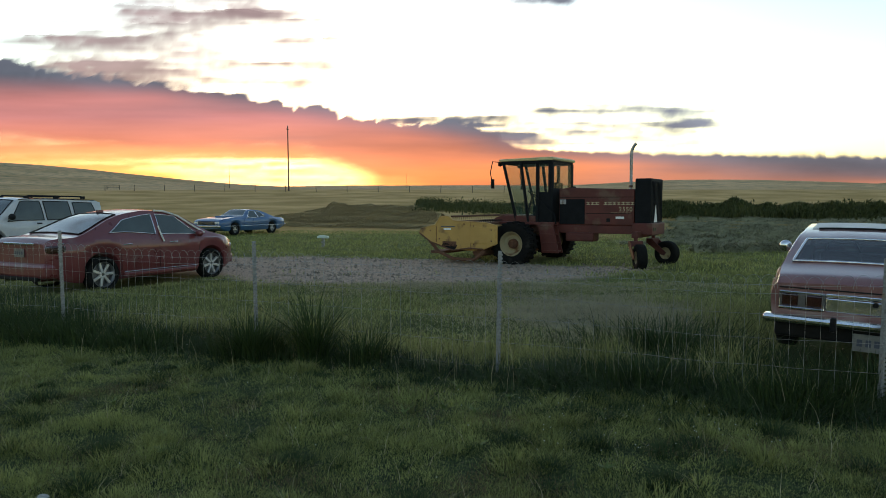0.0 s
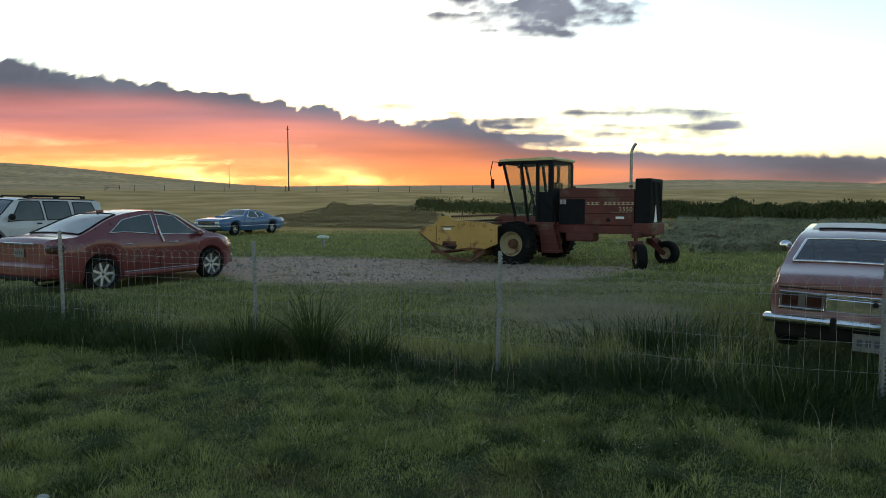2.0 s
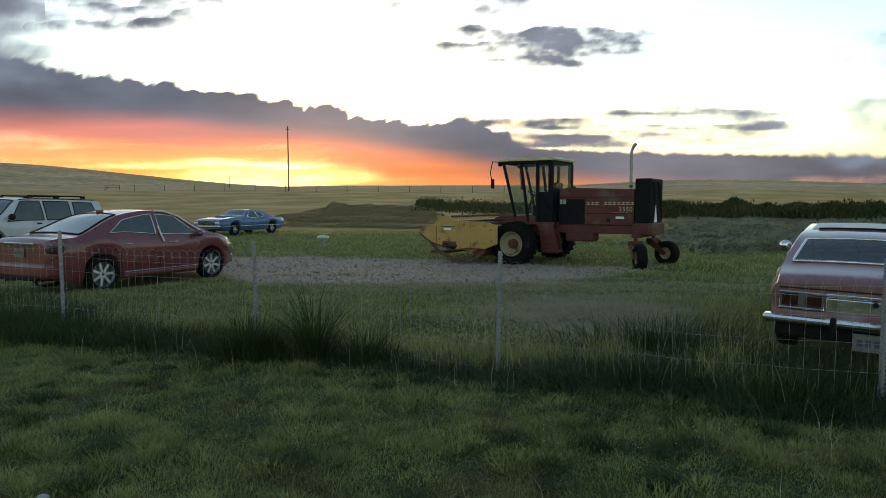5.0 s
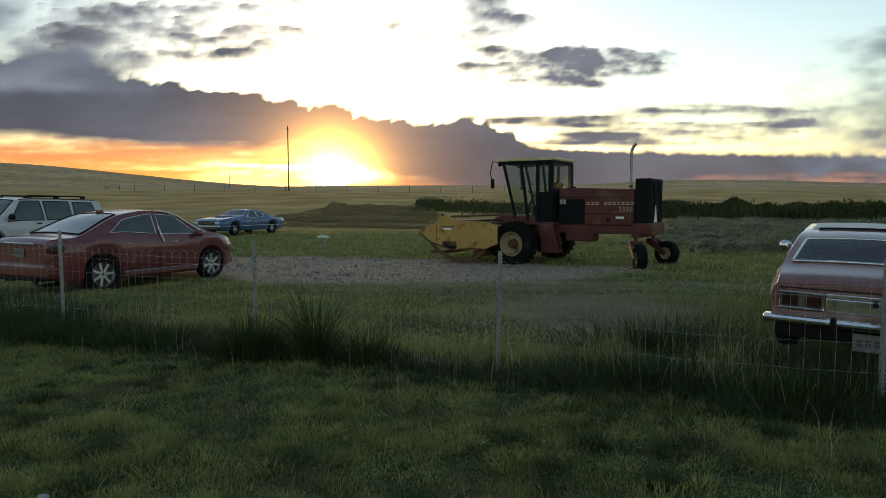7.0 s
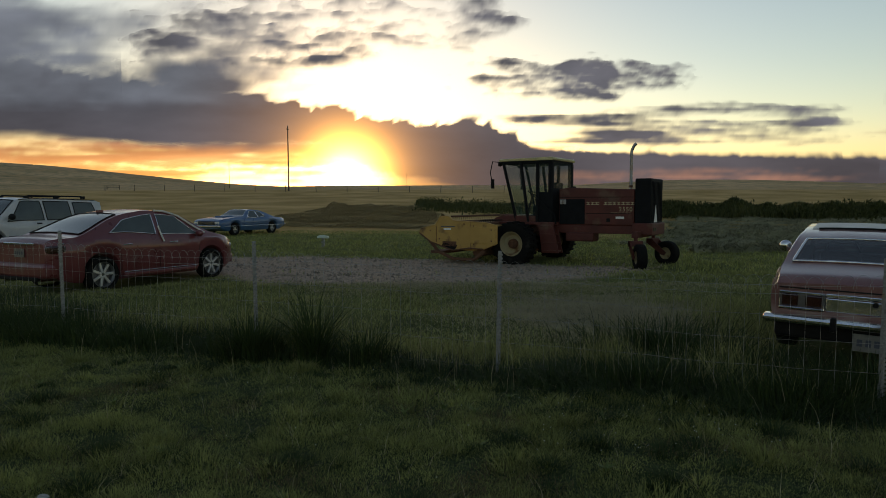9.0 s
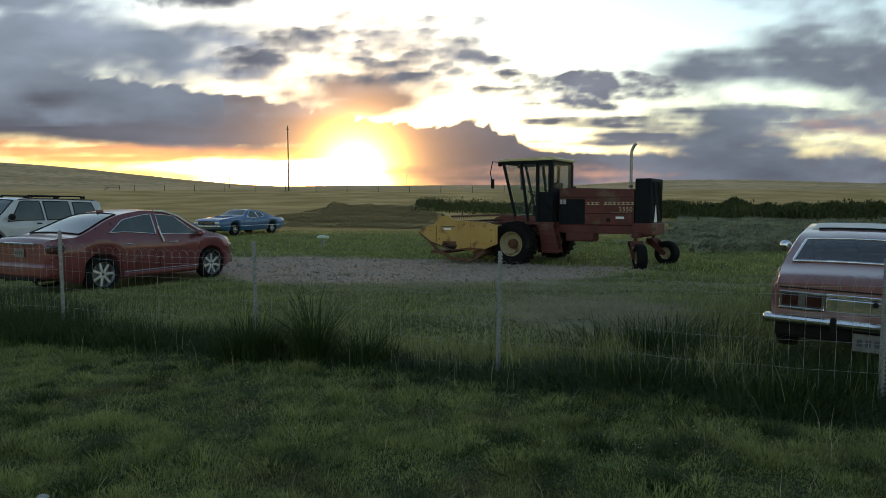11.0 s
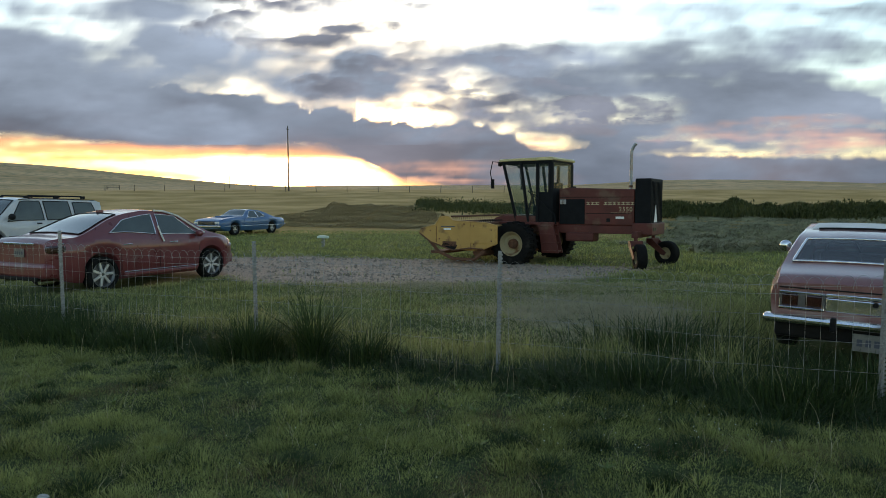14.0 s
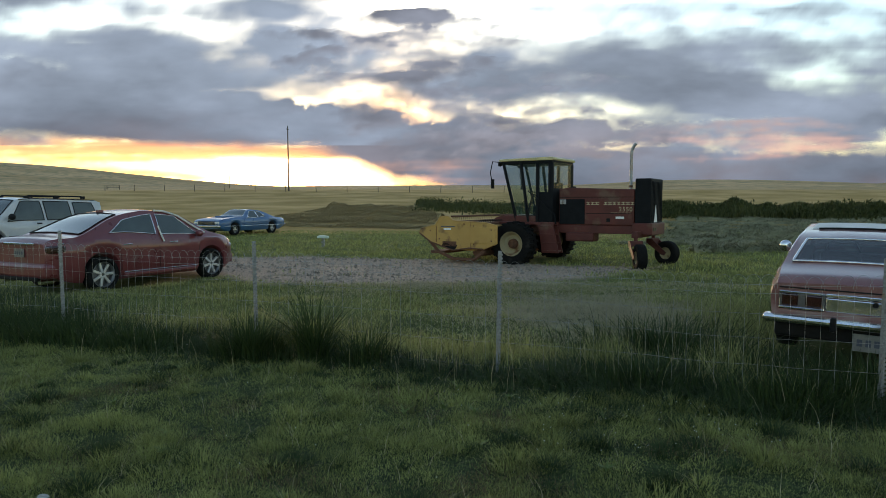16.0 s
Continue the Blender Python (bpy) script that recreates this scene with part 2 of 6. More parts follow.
# ---- sky: sun, cloud banks and drifting clouds ----
def cloud_material(name, cool, warm, warm_low=0.0, warm_high=0.14, soft=0.35, thin=1.0, scale=0.004, stretch=1.0):
    """Self-glowing cloud as a far backdrop: greys with noise, sunlit warmth painted in towards the horizon, thin ragged
    rims.
    """
    m = bpy.data.materials.new(name)
    m.use_nodes = True
    n, l = m.node_tree.nodes, m.node_tree.links
    n.remove(n["Principled BSDF"])
    geo = n.new("ShaderNodeNewGeometry")
    tc = n.new("ShaderNodeTexCoord")
    mp = n.new("ShaderNodeMapping")
    mp.inputs["Scale"].default_value = (stretch, 1, 1)
    l.new(tc.outputs["Object"], mp.inputs["Vector"])
    a = n.new("ShaderNodeTexNoise")
    a.inputs["Scale"].default_value = scale
    a.inputs["Detail"].default_value = 7.0
    l.new(mp.outputs[0], a.inputs["Vector"])
    sep = n.new("ShaderNodeSeparateXYZ")
    l.new(geo.outputs["Position"], sep.inputs[0])
    div = n.new("ShaderNodeMath")
    div.operation = "DIVIDE"
    l.new(sep.outputs["Z"], div.inputs[0])
    l.new(sep.outputs["Y"], div.inputs[1])
    low = n.new("ShaderNodeMapRange")
    low.inputs["From Min"].default_value = warm_low
    low.inputs["From Max"].default_value = warm_high
    low.inputs["To Min"].default_value = 1.0
    low.inputs["To Max"].default_value = 0.0
    l.new(div.outputs[0], low.inputs["Value"])
    base = mix_node(n, l, low.outputs[0], cool, warm)
    tone = n.new("ShaderNodeMapRange")
    tone.inputs["From Min"].default_value = 0.3
    tone.inputs["From Max"].default_value = 0.7
    tone.inputs["To Min"].default_value = 0.36
    tone.inputs["To Max"].default_value = 0.92
    l.new(a.outputs[0], tone.inputs["Value"])
    em = n.new("ShaderNodeEmission")
    l.new(base, em.inputs["Color"])
    l.new(tone.outputs[0], em.inputs["Strength"])
    dens = n.new("ShaderNodeAttribute")
    dens.attribute_name = "cloud_mass"
    ma = n.new("ShaderNodeMath")
    ma.operation = "MULTIPLY_ADD"
    l.new(a.outputs[0], ma.inputs[0])
    ma.inputs[1].default_value = 0.25
    l.new(dens.outputs["Fac"], ma.inputs[2])
    al = n.new("ShaderNodeMapRange")
    al.interpolation_type = "SMOOTHSTEP"
    al.inputs["From Min"].default_value = 0.12
    al.inputs["From Max"].default_value = 0.12 + soft
    al.inputs["To Max"].default_value = thin
    l.new(ma.outputs[0], al.inputs["Value"])
    tr = n.new("ShaderNodeBsdfTransparent")
    ms = n.new("ShaderNodeMixShader")
    l.new(al.outputs[0], ms.inputs[0])
    l.new(tr.outputs[0], ms.inputs[1])
    l.new(em.outputs[0], ms.inputs[2])
    l.new(ms.outputs[0], n["Material Output"].inputs["Surface"])
    m.cycles.emission_sampling = "NONE"
    return m


def fbm(x, y, seed, octaves=5, lump=False):
    t, amp, s = 0.0, 0.5, 0.0
    for o in range(octaves):
        v = noise.noise((x, y, seed + 5.3 * o))
        t += amp * ((abs(v) * 2 - 0.45) if lump else v)
        s += amp
        x, y, amp = x * 2.03, y * 2.03, amp * 0.55
    return t / s


def cloud(name, label, dist, size, cell, density, material, bulge=0.35):
    """A cloud of ragged, bulging mass: cells of a field of density above nought, swollen front and back.
    size: width and height on the image plane; the origin is its middle."""
    k = dist / FOCAL
    w, h = size
    nx, ny = int(w / cell), int(h / cell)
    field = np.zeros((ny + 1, nx + 1))
    for j in range(ny + 1):
        for i in range(nx + 1):
            u, v = (i / nx - 0.5) * w, (j / ny - 0.5) * h
            field[j, i] = density(u, v)
    index, verts, dens = {}, [], []

    def vert(i, j, side):
        key = (i, j, side)
        if key not in index:
            d = max(field[j, i], 0.0)
            rim = i in (0, nx) or j in (0, ny)
            index[key] = len(verts)
            swell = 0.0 if rim else bulge * min(h, 160) * math.sqrt(min(d, 1.5)) * k
            verts.append(((i / nx - 0.5) * w * k, (-swell if side else 0.25 * swell), (j / ny - 0.5) * h * k))
            dens.append(d)
        return index[key]

    faces = []
    for j in range(ny):
        for i in range(nx):
            c = ((i, j), (i + 1, j), (i + 1, j + 1), (i, j + 1))
            if max(field[b, a] for a, b in c) > 0:
                faces.append([vert(a, b, 1) for a, b in c])
    me = mesh_of(name, verts, faces, material)
    at = me.attributes.new("cloud_mass", "FLOAT", "POINT")
    at.data.foreach_set("value", dens)
    ob = new(name, me)
    tagged(ob, label, "cloud")
    return ob


def at_sky(px, py, dist):
    return Matrix.Translation(sky_place(px, py, dist))


MAUVE = cloud_material("cloud_mauve", (0.17, 0.125, 0.135), (0.26, 0.15, 0.14), 0.06, 0.2, stretch=0.3, soft=0.95, thin=0.95)
GREY = cloud_material("cloud_grey", (0.1, 0.112, 0.145), (0.13, 0.115, 0.128), 0.0, 0.1, stretch=0.45, soft=0.75)
BANK = cloud_material("cloud_bank", (0.08, 0.092, 0.122), (0.095, 0.092, 0.113), 0.01, 0.13, scale=0.0022, stretch=0.3, soft=0.42)
BLUE = cloud_material("cloud_blue", (0.125, 0.155, 0.205), (0.092, 0.112, 0.153), 0.0, 0.16, scale=0.0028, stretch=0.35, soft=0.8)
ROSE = cloud_material("rosy_light", (0.36, 0.13, 0.12), (0.85, 0.24, 0.05), 0.015, 0.1, soft=0.8, thin=0.74, scale=0.0035, stretch=0.1)
BLUSH = cloud_material("cloud_blush", (0.3, 0.2, 0.18), (0.42, 0.22, 0.16), 0.0, 0.08, soft=0.9, thin=0.75, scale=0.004, stretch=0.1)
GLOW = cloud_material("horizon_tint", (0.42, 0.2, 0.07), (0.62, 0.33, 0.06), 0.0, 0.07, soft=0.9, thin=0.9, scale=0.004, stretch=0.08)
GOLD = cloud_material("cloud_gold", (0.6, 0.26, 0.13), (0.85, 0.38, 0.08), 0.0, 0.06, soft=0.6, thin=0.85, scale=0.004, stretch=0.1)


def bank_density(u, v):
    """Long low bank: heaped top that falls to the right, flat base over a clear strip, down to the land further on."""
    x, y = u + 784, 170 - v
    top = lerp_at([(-700, 20), (0, 110), (200, 140), (450, 172), (640, 208), (735, 222), (780, 214), (815, 212), (850, 220), (890, 242), (930, 254), (1100, 262), (1568, 268), (2300, 262)], x)
    base = lerp_at([(-700, 235), (0, 242), (300, 260), (500, 269), (570, 282), (630, 304), (700, 345), (2300, 350)], x)
    heap = 26 * abs(noise.noise((x * 0.018, y * 0.014, 1))) + 20 * abs(noise.noise((x * 0.05, y * 0.05, 4))) + 8 * abs(noise.noise((x * 0.13, y * 0.13, 6)))
    if x > 900:
        heap *= 1 - 0.65 * sstep(900, 1050, x)
    a = (y - top + heap - 4) / 26
    b = (base - y + 9 * noise.noise((x * 0.006, y * 0.04, 2)) + 4 * noise.noise((x * 0.03, y * 0.12, 8)) + 6) / (50 + 55 * sstep(430, 580, x) * sstep(860, 720, x))
    return min(a, b, 1.0)


def rosy_light_density(u, v):
    """Thin glowing veil added before the bank to paint the low sun's rosy light on it."""
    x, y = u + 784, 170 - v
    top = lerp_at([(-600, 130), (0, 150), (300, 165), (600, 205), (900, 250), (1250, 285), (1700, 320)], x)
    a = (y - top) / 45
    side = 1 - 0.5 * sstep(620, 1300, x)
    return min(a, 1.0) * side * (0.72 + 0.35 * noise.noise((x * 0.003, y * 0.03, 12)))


def glow_density(u, v):
    """Thin golden sheet added right over the hills to tint the bright sky, open where the sun stands behind it."""
    x, y = u + 330, 285 - v
    hole = math.exp(-((x - 520) / 190) ** 2 - ((y - 306) / 20) ** 2)
    edge = min((y - 222) / 20, 1.0) * min((900 - x) / 120, 1.0) * min((x + 330) / 100, 1.0)
    return (0.55 - 0.4 * hole + 0.75 * fbm(x * 0.004, y * 0.05, 71) + 0.3 * fbm(x * 0.02, y * 0.16, 73, 3)) * max(edge, 0.0)


def streaks(seed, w, h, gap=0.1, long=0.004, tall=0.03):
    """Ragged streaks within an oval."""
    def density(u, v):
        e = 1 - (2 * u / w) ** 2 - (2 * v / h) ** 2
        return min(e * 0.9, 0.6) + 1.5 * fbm(u * long, v * tall, seed) + 0.25 * fbm(u * 0.04, v * 0.05, seed + 3, 3) - gap - 0.12
    return density


def puffs(seed, w, h, gap=0.1, lump=0.02):
    def density(u, v):
        e = 1 - (2 * u / w) ** 2 - (2 * v / h) ** 2
        return min(e, 0.55) + 1.5 * fbm(u * lump * 0.4, v * lump * 1.5, seed) + 0.25 * fbm(u * 0.05, v * 0.07, seed + 3, 3) - gap - 0.15
    return density


def deck(seed, w, h, lean, cover):
    """Wide broken deck with a ragged rim and gaps, denser towards its foot."""
    def density(u, v):
        ex = 1 - abs(2 * u / w) ** 4
        ey = 1 - abs(2 * v / h) ** 3
        k = min(ex, ey) * 0.7
        return k + 1.5 * fbm(u * 0.0028 + lean * v * 0.002, v * 0.011, seed) + 0.35 * fbm(u * 0.014, v * 0.03, seed + 2, 4) + cover - 0.5 - 0.5 * v / h
    return density


def make_sky():
    k = 3800 / FOCAL
    bm = lathe([(0.0, 0.0), (12 * k, -2.0), (26 * k, 0.0), (12 * k, 2.0), (0.0, 2.0)], 48)
    m = bpy.data.materials.new("sun_glow")
    m.use_nodes = True
    n, l = m.node_tree.nodes, m.node_tree.links
    n.remove(n["Principled BSDF"])
    em = n.new("ShaderNodeEmission")
    em.inputs["Color"].default_value = (1.0, 0.72, 0.3, 1)
    em.inputs["Strength"].default_value = 30.0
    l.new(em.outputs[0], n["Material Output"].inputs["Surface"])
    m.cycles.emission_sampling = "NONE"
    sun = thing("sun", at_sky(618, 306, 3800), "low golden morning sun just above the hills", "sun")
    part("sun_disc", bm, m, sun, smooth=True)
    # glare round the sun, added as a glowing see-through disc
    R = 430 * k
    bm = lathe([(0.0, -3.0), (R * 0.5, 4.0), (R, 6.0)], 64)
    m = bpy.data.materials.new("aureole_glow")
    m.use_nodes = True
    n, l = m.node_tree.nodes, m.node_tree.links
    n.remove(n["Principled BSDF"])
    tc = n.new("ShaderNodeTexCoord")
    mp = n.new("ShaderNodeMapping")
    mp.inputs["Scale"].default_value = (1 / R, 0, 1 / R)
    l.new(tc.outputs["Object"], mp.inputs["Vector"])
    g = n.new("ShaderNodeTexGradient")
    g.gradient_type = "SPHERICAL"
    l.new(mp.outputs[0], g.inputs["Vector"])

    def falloff(power, strength, before=None):
        pw = n.new("ShaderNodeMath")
        pw.operation = "POWER"
        pw.inputs[1].default_value = power
        l.new(g.outputs["Fac"], pw.inputs[0])
        st = n.new("ShaderNodeMath")
        st.operation = "MULTIPLY_ADD"
        st.inputs[1].default_value = strength
        st.inputs[2].default_value = 0.0
        l.new(pw.outputs[0], st.inputs[0])
        if before:
            l.new(before.outputs[0], st.inputs[2])
        return st
    st = falloff(18.0, 30.0, falloff(7.0, 1.1, falloff(2.6, 0.22)))
    em = n.new("ShaderNodeEmission")
    em.inputs["Color"].default_value = (1.0, 0.46, 0.08, 1)
    l.new(st.outputs[0], em.inputs["Strength"])
    tr = n.new("ShaderNodeBsdfTransparent")
    ad = n.new("ShaderNodeAddShader")
    l.new(em.outputs[0], ad.inputs[0])
    l.new(tr.outputs[0], ad.inputs[1])
    l.new(ad.outputs[0], n["Material Output"].inputs["Surface"])
    m.cycles.emission_sampling = "NONE"
    part("aureole", bm, m, sun, "soft golden aureole of the sun", smooth=True)

    moving = {"sun": sun}
    moving["bank"] = cloud("cloud_bank", "long heaped grey cloud bank lying over the hills", 4000, (2700, 420), 9, bank_density, BANK, 0.2)
    # added emissive veil: the rosy sunlight on the bank is its colour
    moving["rose"] = cloud("rosy_light_veil", "added glowing veil that lays rosy orange sunlight on the bank", 3800, (2300, 420), 16, rosy_light_density, ROSE, 0.1)
    # golden streaks, whose glow also paints the orange-lit fringe under the bank
    moving["strip"] = cloud("cloud_streak", "thin golden cloud streaks close above the horizon", 4300, (1500, 70), 6, streaks(31, 1500, 60, 0.0, 0.006, 0.1), GOLD, 0.1)
    moving["strip2"] = cloud("cloud_streak", "faint golden cloud streaks low above the hills", 4350, (1300, 60), 6, streaks(37, 1300, 50, 0.3, 0.006, 0.12), GOLD, 0.1)
    # added emissive sheet that colours the sky glow over the hills
    moving["glow"] = cloud("cloud_streak", "added golden glowing sheet that tints the sky along the horizon", 4420, (1240, 140), 5, glow_density, GLOW, 0.08)
    moving["blush"] = cloud("cloud_streak", "soft pink cloud streaks low over the field", 3780, (760, 60), 5, streaks(81, 720, 54, 0.02, 0.005, 0.07), BLUSH, 0.1)
    moving["blush_high"] = cloud("cloud_streak", "pale pink lit streaks within the grey deck", 3400, (560, 90), 5, streaks(87, 520, 80, 0.1, 0.005, 0.05), BLUSH, 0.1)
    moving["boat"] = cloud("cloud", "dark slate-grey ragged cloud drifting across pale sky", 3300, (460, 90), 4, streaks(3, 430, 80, -0.06, 0.012, 0.04), GREY)
    moving["old"] = cloud("cloud", "mauve streaky clouds above the bank", 4200, (760, 200), 6, streaks(8, 720, 190, -0.08, 0.004, 0.055), MAUVE)
    moving["old_top"] = cloud("cloud", "mauve streaky cloud high above the bank", 4200, (420, 90), 5, streaks(61, 390, 80, -0.1, 0.004, 0.04), MAUVE)
    moving["mid"] = cloud("cloud", "scattered grey broken clouds in pale sky", 3400, (640, 190), 5, puffs(14, 600, 160, 0.1), GREY)
    moving["top"] = cloud("cloud", "soft grey cloud patch high in the sky", 3300, (340, 120), 5, puffs(19, 300, 90, 0.12), GREY)
    moving["last"] = cloud("cloud", "grey puffy clouds entering overhead", 3250, (560, 170), 5, puffs(23, 520, 150, 0.06), GREY)
    moving["low"] = cloud("cloud", "long flat grey cloud streaks over the field", 4100, (760, 90), 5, streaks(27, 700, 80, 0.02, 0.004, 0.05), GREY)
    moving["right"] = cloud("cloud_deck", "broad blue-grey broken cloud deck with pale gaps", 3600, (1500, 420), 8, deck(41, 1500, 420, 0.6, 0.36), BLUE, 0.15)
    moving["left"] = cloud("cloud_deck", "dark blue-grey ragged cloud deck", 3500, (1500, 330), 8, deck(47, 1500, 330, -0.6, 0.38), BLUE, 0.15)
    moving["deep"] = cloud("cloud_deck", "soft blue-grey cloud layer spreading over the hills", 3900, (1900, 210), 9, deck(53, 1900, 210, 0.2, 0.4), BLUE, 0.12)
    return moving


MOVING = make_sky()


# ---- vehicles ----
TYRE = surface("tyre_rubber", (0.005, 0.005, 0.005), (0.016, 0.015, 0.014), 6, 0.9, gloss=0.1, stain=(0.05, 0.045, 0.037), stain_at=0.62)
ALLOY = surface("alloy", (0.1, 0.1, 0.1), (0.2, 0.2, 0.2), 12, 0.4, 0.8, bump=0.03)
ALLOY_FACE = surface("alloy_face", (0.5, 0.5, 0.5), (0.66, 0.66, 0.66), 12, 0.35, 0.6, bump=0.03)
DULL_TRIM = surface("dull_trim", (0.06, 0.055, 0.055), (0.14, 0.13, 0.13), 14, 0.4, 0.3, bump=0.05)
CHROME = surface("chrome", (0.62, 0.63, 0.65), (0.8, 0.8, 0.82), 14, 0.16, 1.0, bump=0.03, stain=(0.3, 0.25, 0.2), stain_scale=6, stain_at=0.66)
BLACK = surface("black_plastic", (0.005, 0.005, 0.006), (0.014, 0.014, 0.014), 10, 0.65, gloss=0.15)
CAR_GLASS = surface("car_glass", (0.04, 0.053, 0.053), (0.07, 0.088, 0.088), 2, 0.06, bump=0.0, coat=0.2, gloss=0.55)


def clear_glass(name):
    """Plain car glass: see-through, with the gloss of its angle."""
    m, n, l, b = mat(name)
    n.remove(b)
    fr = n.new("ShaderNodeFresnel")
    fr.inputs["IOR"].default_value = 1.75
    gl = n.new("ShaderNodeBsdfGlossy")
    gl.inputs["Roughness"].default_value = 0.04
    t = n.new("ShaderNodeBsdfTransparent")
    t.inputs["Color"].default_value = (0.84, 0.93, 0.93, 1)
    ms = n.new("ShaderNodeMixShader")
    l.new(fr.outputs[0], ms.inputs[0])
    l.new(t.outputs[0], ms.inputs[1])
    l.new(gl.outputs[0], ms.inputs[2])
    l.new(ms.outputs[0], n["Material Output"].inputs["Surface"])
    return m


CLEAR_GLASS = clear_glass("clear_car_glass")
LENS_RED = surface("red_lens", (0.018, 0.004, 0.004), (0.04, 0.008, 0.007), 20, 0.15, coat=0.8, bump=0.02)
LENS_CLEAR = surface("clear_lens", (0.5, 0.5, 0.5), (0.7, 0.7, 0.7), 20, 0.1, 0.4, coat=0.8, bump=0.02)
# plate white darkened to grey for the shade under the old car's bumper
PLATE = surface("plate_darkened", (0.1, 0.1, 0.1), (0.19, 0.19, 0.185), 8, 0.5, bump=0.02)
INK = surface("ink", (0.04, 0.05, 0.08), (0.06, 0.07, 0.1), 8, 0.5, bump=0.0)
SEDAN_RED = surface("sedan_red", (0.115, 0.02, 0.024), (0.175, 0.038, 0.042), 3, 0.3, 0.1, bump=0.01, coat=0.7, stain=(0.165, 0.085, 0.08), stain_scale=2.2, stain_at=0.62)
WHITE_PAINT = surface("white_paint", (0.42, 0.44, 0.46), (0.56, 0.57, 0.58), 3, 0.35, bump=0.01, coat=0.7)
BLUE_PAINT = surface("blue_paint", (0.025, 0.08, 0.19), (0.055, 0.14, 0.28), 3, 0.3, 0.1, bump=0.02, coat=0.6)
FADED_RED = surface("faded_red", (0.14, 0.05, 0.048), (0.25, 0.115, 0.108), 5, 0.32, bump=0.03, coat=0.8, stain=(0.3, 0.2, 0.19), stain_scale=1.6, stain_at=0.55)
PALE_CREAM = surface("pale_cream", (0.52, 0.5, 0.45), (0.68, 0.66, 0.6), 8, 0.55, bump=0.05, stain=(0.3, 0.26, 0.2), stain_at=0.62)


class Shell:
    """A car body's shape: section by section along x (forward), y to the left."""

    def __init__(self, top, belt, wide, roof_w, roof_z, belt_z, sill, wheels, radius, arch):
        self.top, self.belt, self.wide = top, belt, wide
        self.roof_w, self.roof_z, self.belt_z = roof_w, roof_z, belt_z
        self.sill, self.wheels, self.radius, self.arch = sill, wheels, radius, arch

    def at(self, x):
        zt = curve_at(self.top, x)
        zb = min(curve_at(self.belt, x), zt - 0.015)
        w = curve_at(self.wide, x)
        k = min(max((zt - zb) / (self.roof_z - self.belt_z), 0), 1)
        return zt, zb, w, w * 0.955 + (self.roof_w - w * 0.955) * k

    def low(self, x):
        z = self.sill
        front, back = self.wide[-1][0], self.wide[0][0]
        z += 0.12 * sstep(front - 0.5, front, x) + 0.14 * sstep(back + 0.6, back, x)
        for wx in self.wheels:
            d = self.arch ** 2 - (x - wx) ** 2
            if d > 0:
                z = max(z, self.radius + math.sqrt(d))
        return z

    def side(self, x, v, out=0.0):
        zt, zb, w, tw = self.at(x)
        y = w * 0.955 + (tw - w * 0.955) * v
        return Vector((x, y + 0.02 * math.sin(v * math.pi) * min((zt - zb) * 2, 1) + out, zb + (zt - 0.03 - zb) * v + out * 0.25))

    def over(self, x, s, out=0.0):
        zt, zb, w, tw = self.at(x)
        a, b = self.at(x + 0.03)[0], self.at(x - 0.03)[0]
        nrm = Vector((b - a, 0, 0.06)).normalized()
        return Vector((x, s * tw, zt - 0.03 * s * s)) + nrm * out

    def body(self, name, material, parent, label="", openings=()):
        x0, x1 = self.wide[0][0], self.wide[-1][0]
        xs = {round(x0 + (x1 - x0) * i / 70, 3) for i in range(71)}
        for wx in self.wheels:
            xs |= {round(wx + self.arch * math.cos(i * math.pi / 14), 3) for i in range(15)}
            xs |= {round(wx - self.arch - 0.003, 3), round(wx + self.arch + 0.003, 3)}
        xs |= {x for x, _ in self.top if x0 <= x <= x1} | {x for pair in openings for x in pair}
        verts, faces, xs = [], [], sorted(xs)
        n = 0
        for x in xs:
            zt, zb, w, tw = self.at(x)
            zl = min(self.low(x), zb - 0.04)
            h = zb - zl
            half = [(0.0, zl), (w * 0.9, zl), (w * 0.97, zl + 0.14 * h), (w * 0.99, zl + 0.45 * h), (w, zl + 0.72 * h), (w * 0.985, zl + 0.93 * h)]
            half += [tuple(self.side(x, v).yz) for v in (0.0, 0.33, 0.66, 1.0)]
            half += [(tw * s, zt - 0.03 * s * s) for s in (0.85, 0.45)] + [(0.0, zt)]
            ring = [(x, y, z) for y, z in half] + [(x, -y, z) for y, z in half[-2:0:-1]]
            n = len(ring)
            verts += ring
        for i in range(len(xs) - 1):
            cut = any(a <= xs[i] and xs[i + 1] <= b for a, b in openings)
            for k in range(n):
                if cut and 10 <= k <= 13:
                    continue
                faces.append((i * n + k, i * n + (k + 1) % n, (i + 1) * n + (k + 1) % n, (i + 1) * n + k))
        faces.append(tuple(range(n)))
        faces.append(tuple(range((len(xs) - 1) * n, len(xs) * n))[::-1])
        me = mesh_of(name, verts, faces, material)
        bm = bmesh.new()
        bm.from_mesh(me)
        bmesh.ops.recalc_face_normals(bm, faces=bm.faces[:])
        bm.to_mesh(me)
        bm.free()
        me.set_sharp_from_angle(angle=radians(38))
        return place_part(name, me, parent, label)

    def pane(self, name, parent, corners, y_sign, material, trim=None, trim_r=0.012, label="", sub="window_trim"):
        """A side window: corners as (x, height share 0..1) bottom-back, bottom-front, top-front, top-back."""
        (a, av), (b, bv), (c, cv), (d, dv) = corners

        def point(i, j, out):
            x = (a + (b - a) * i) * (1 - j) + (d + (c - d) * i) * j
            v = (av + (bv - av) * i) * (1 - j) + (dv + (cv - dv) * i) * j
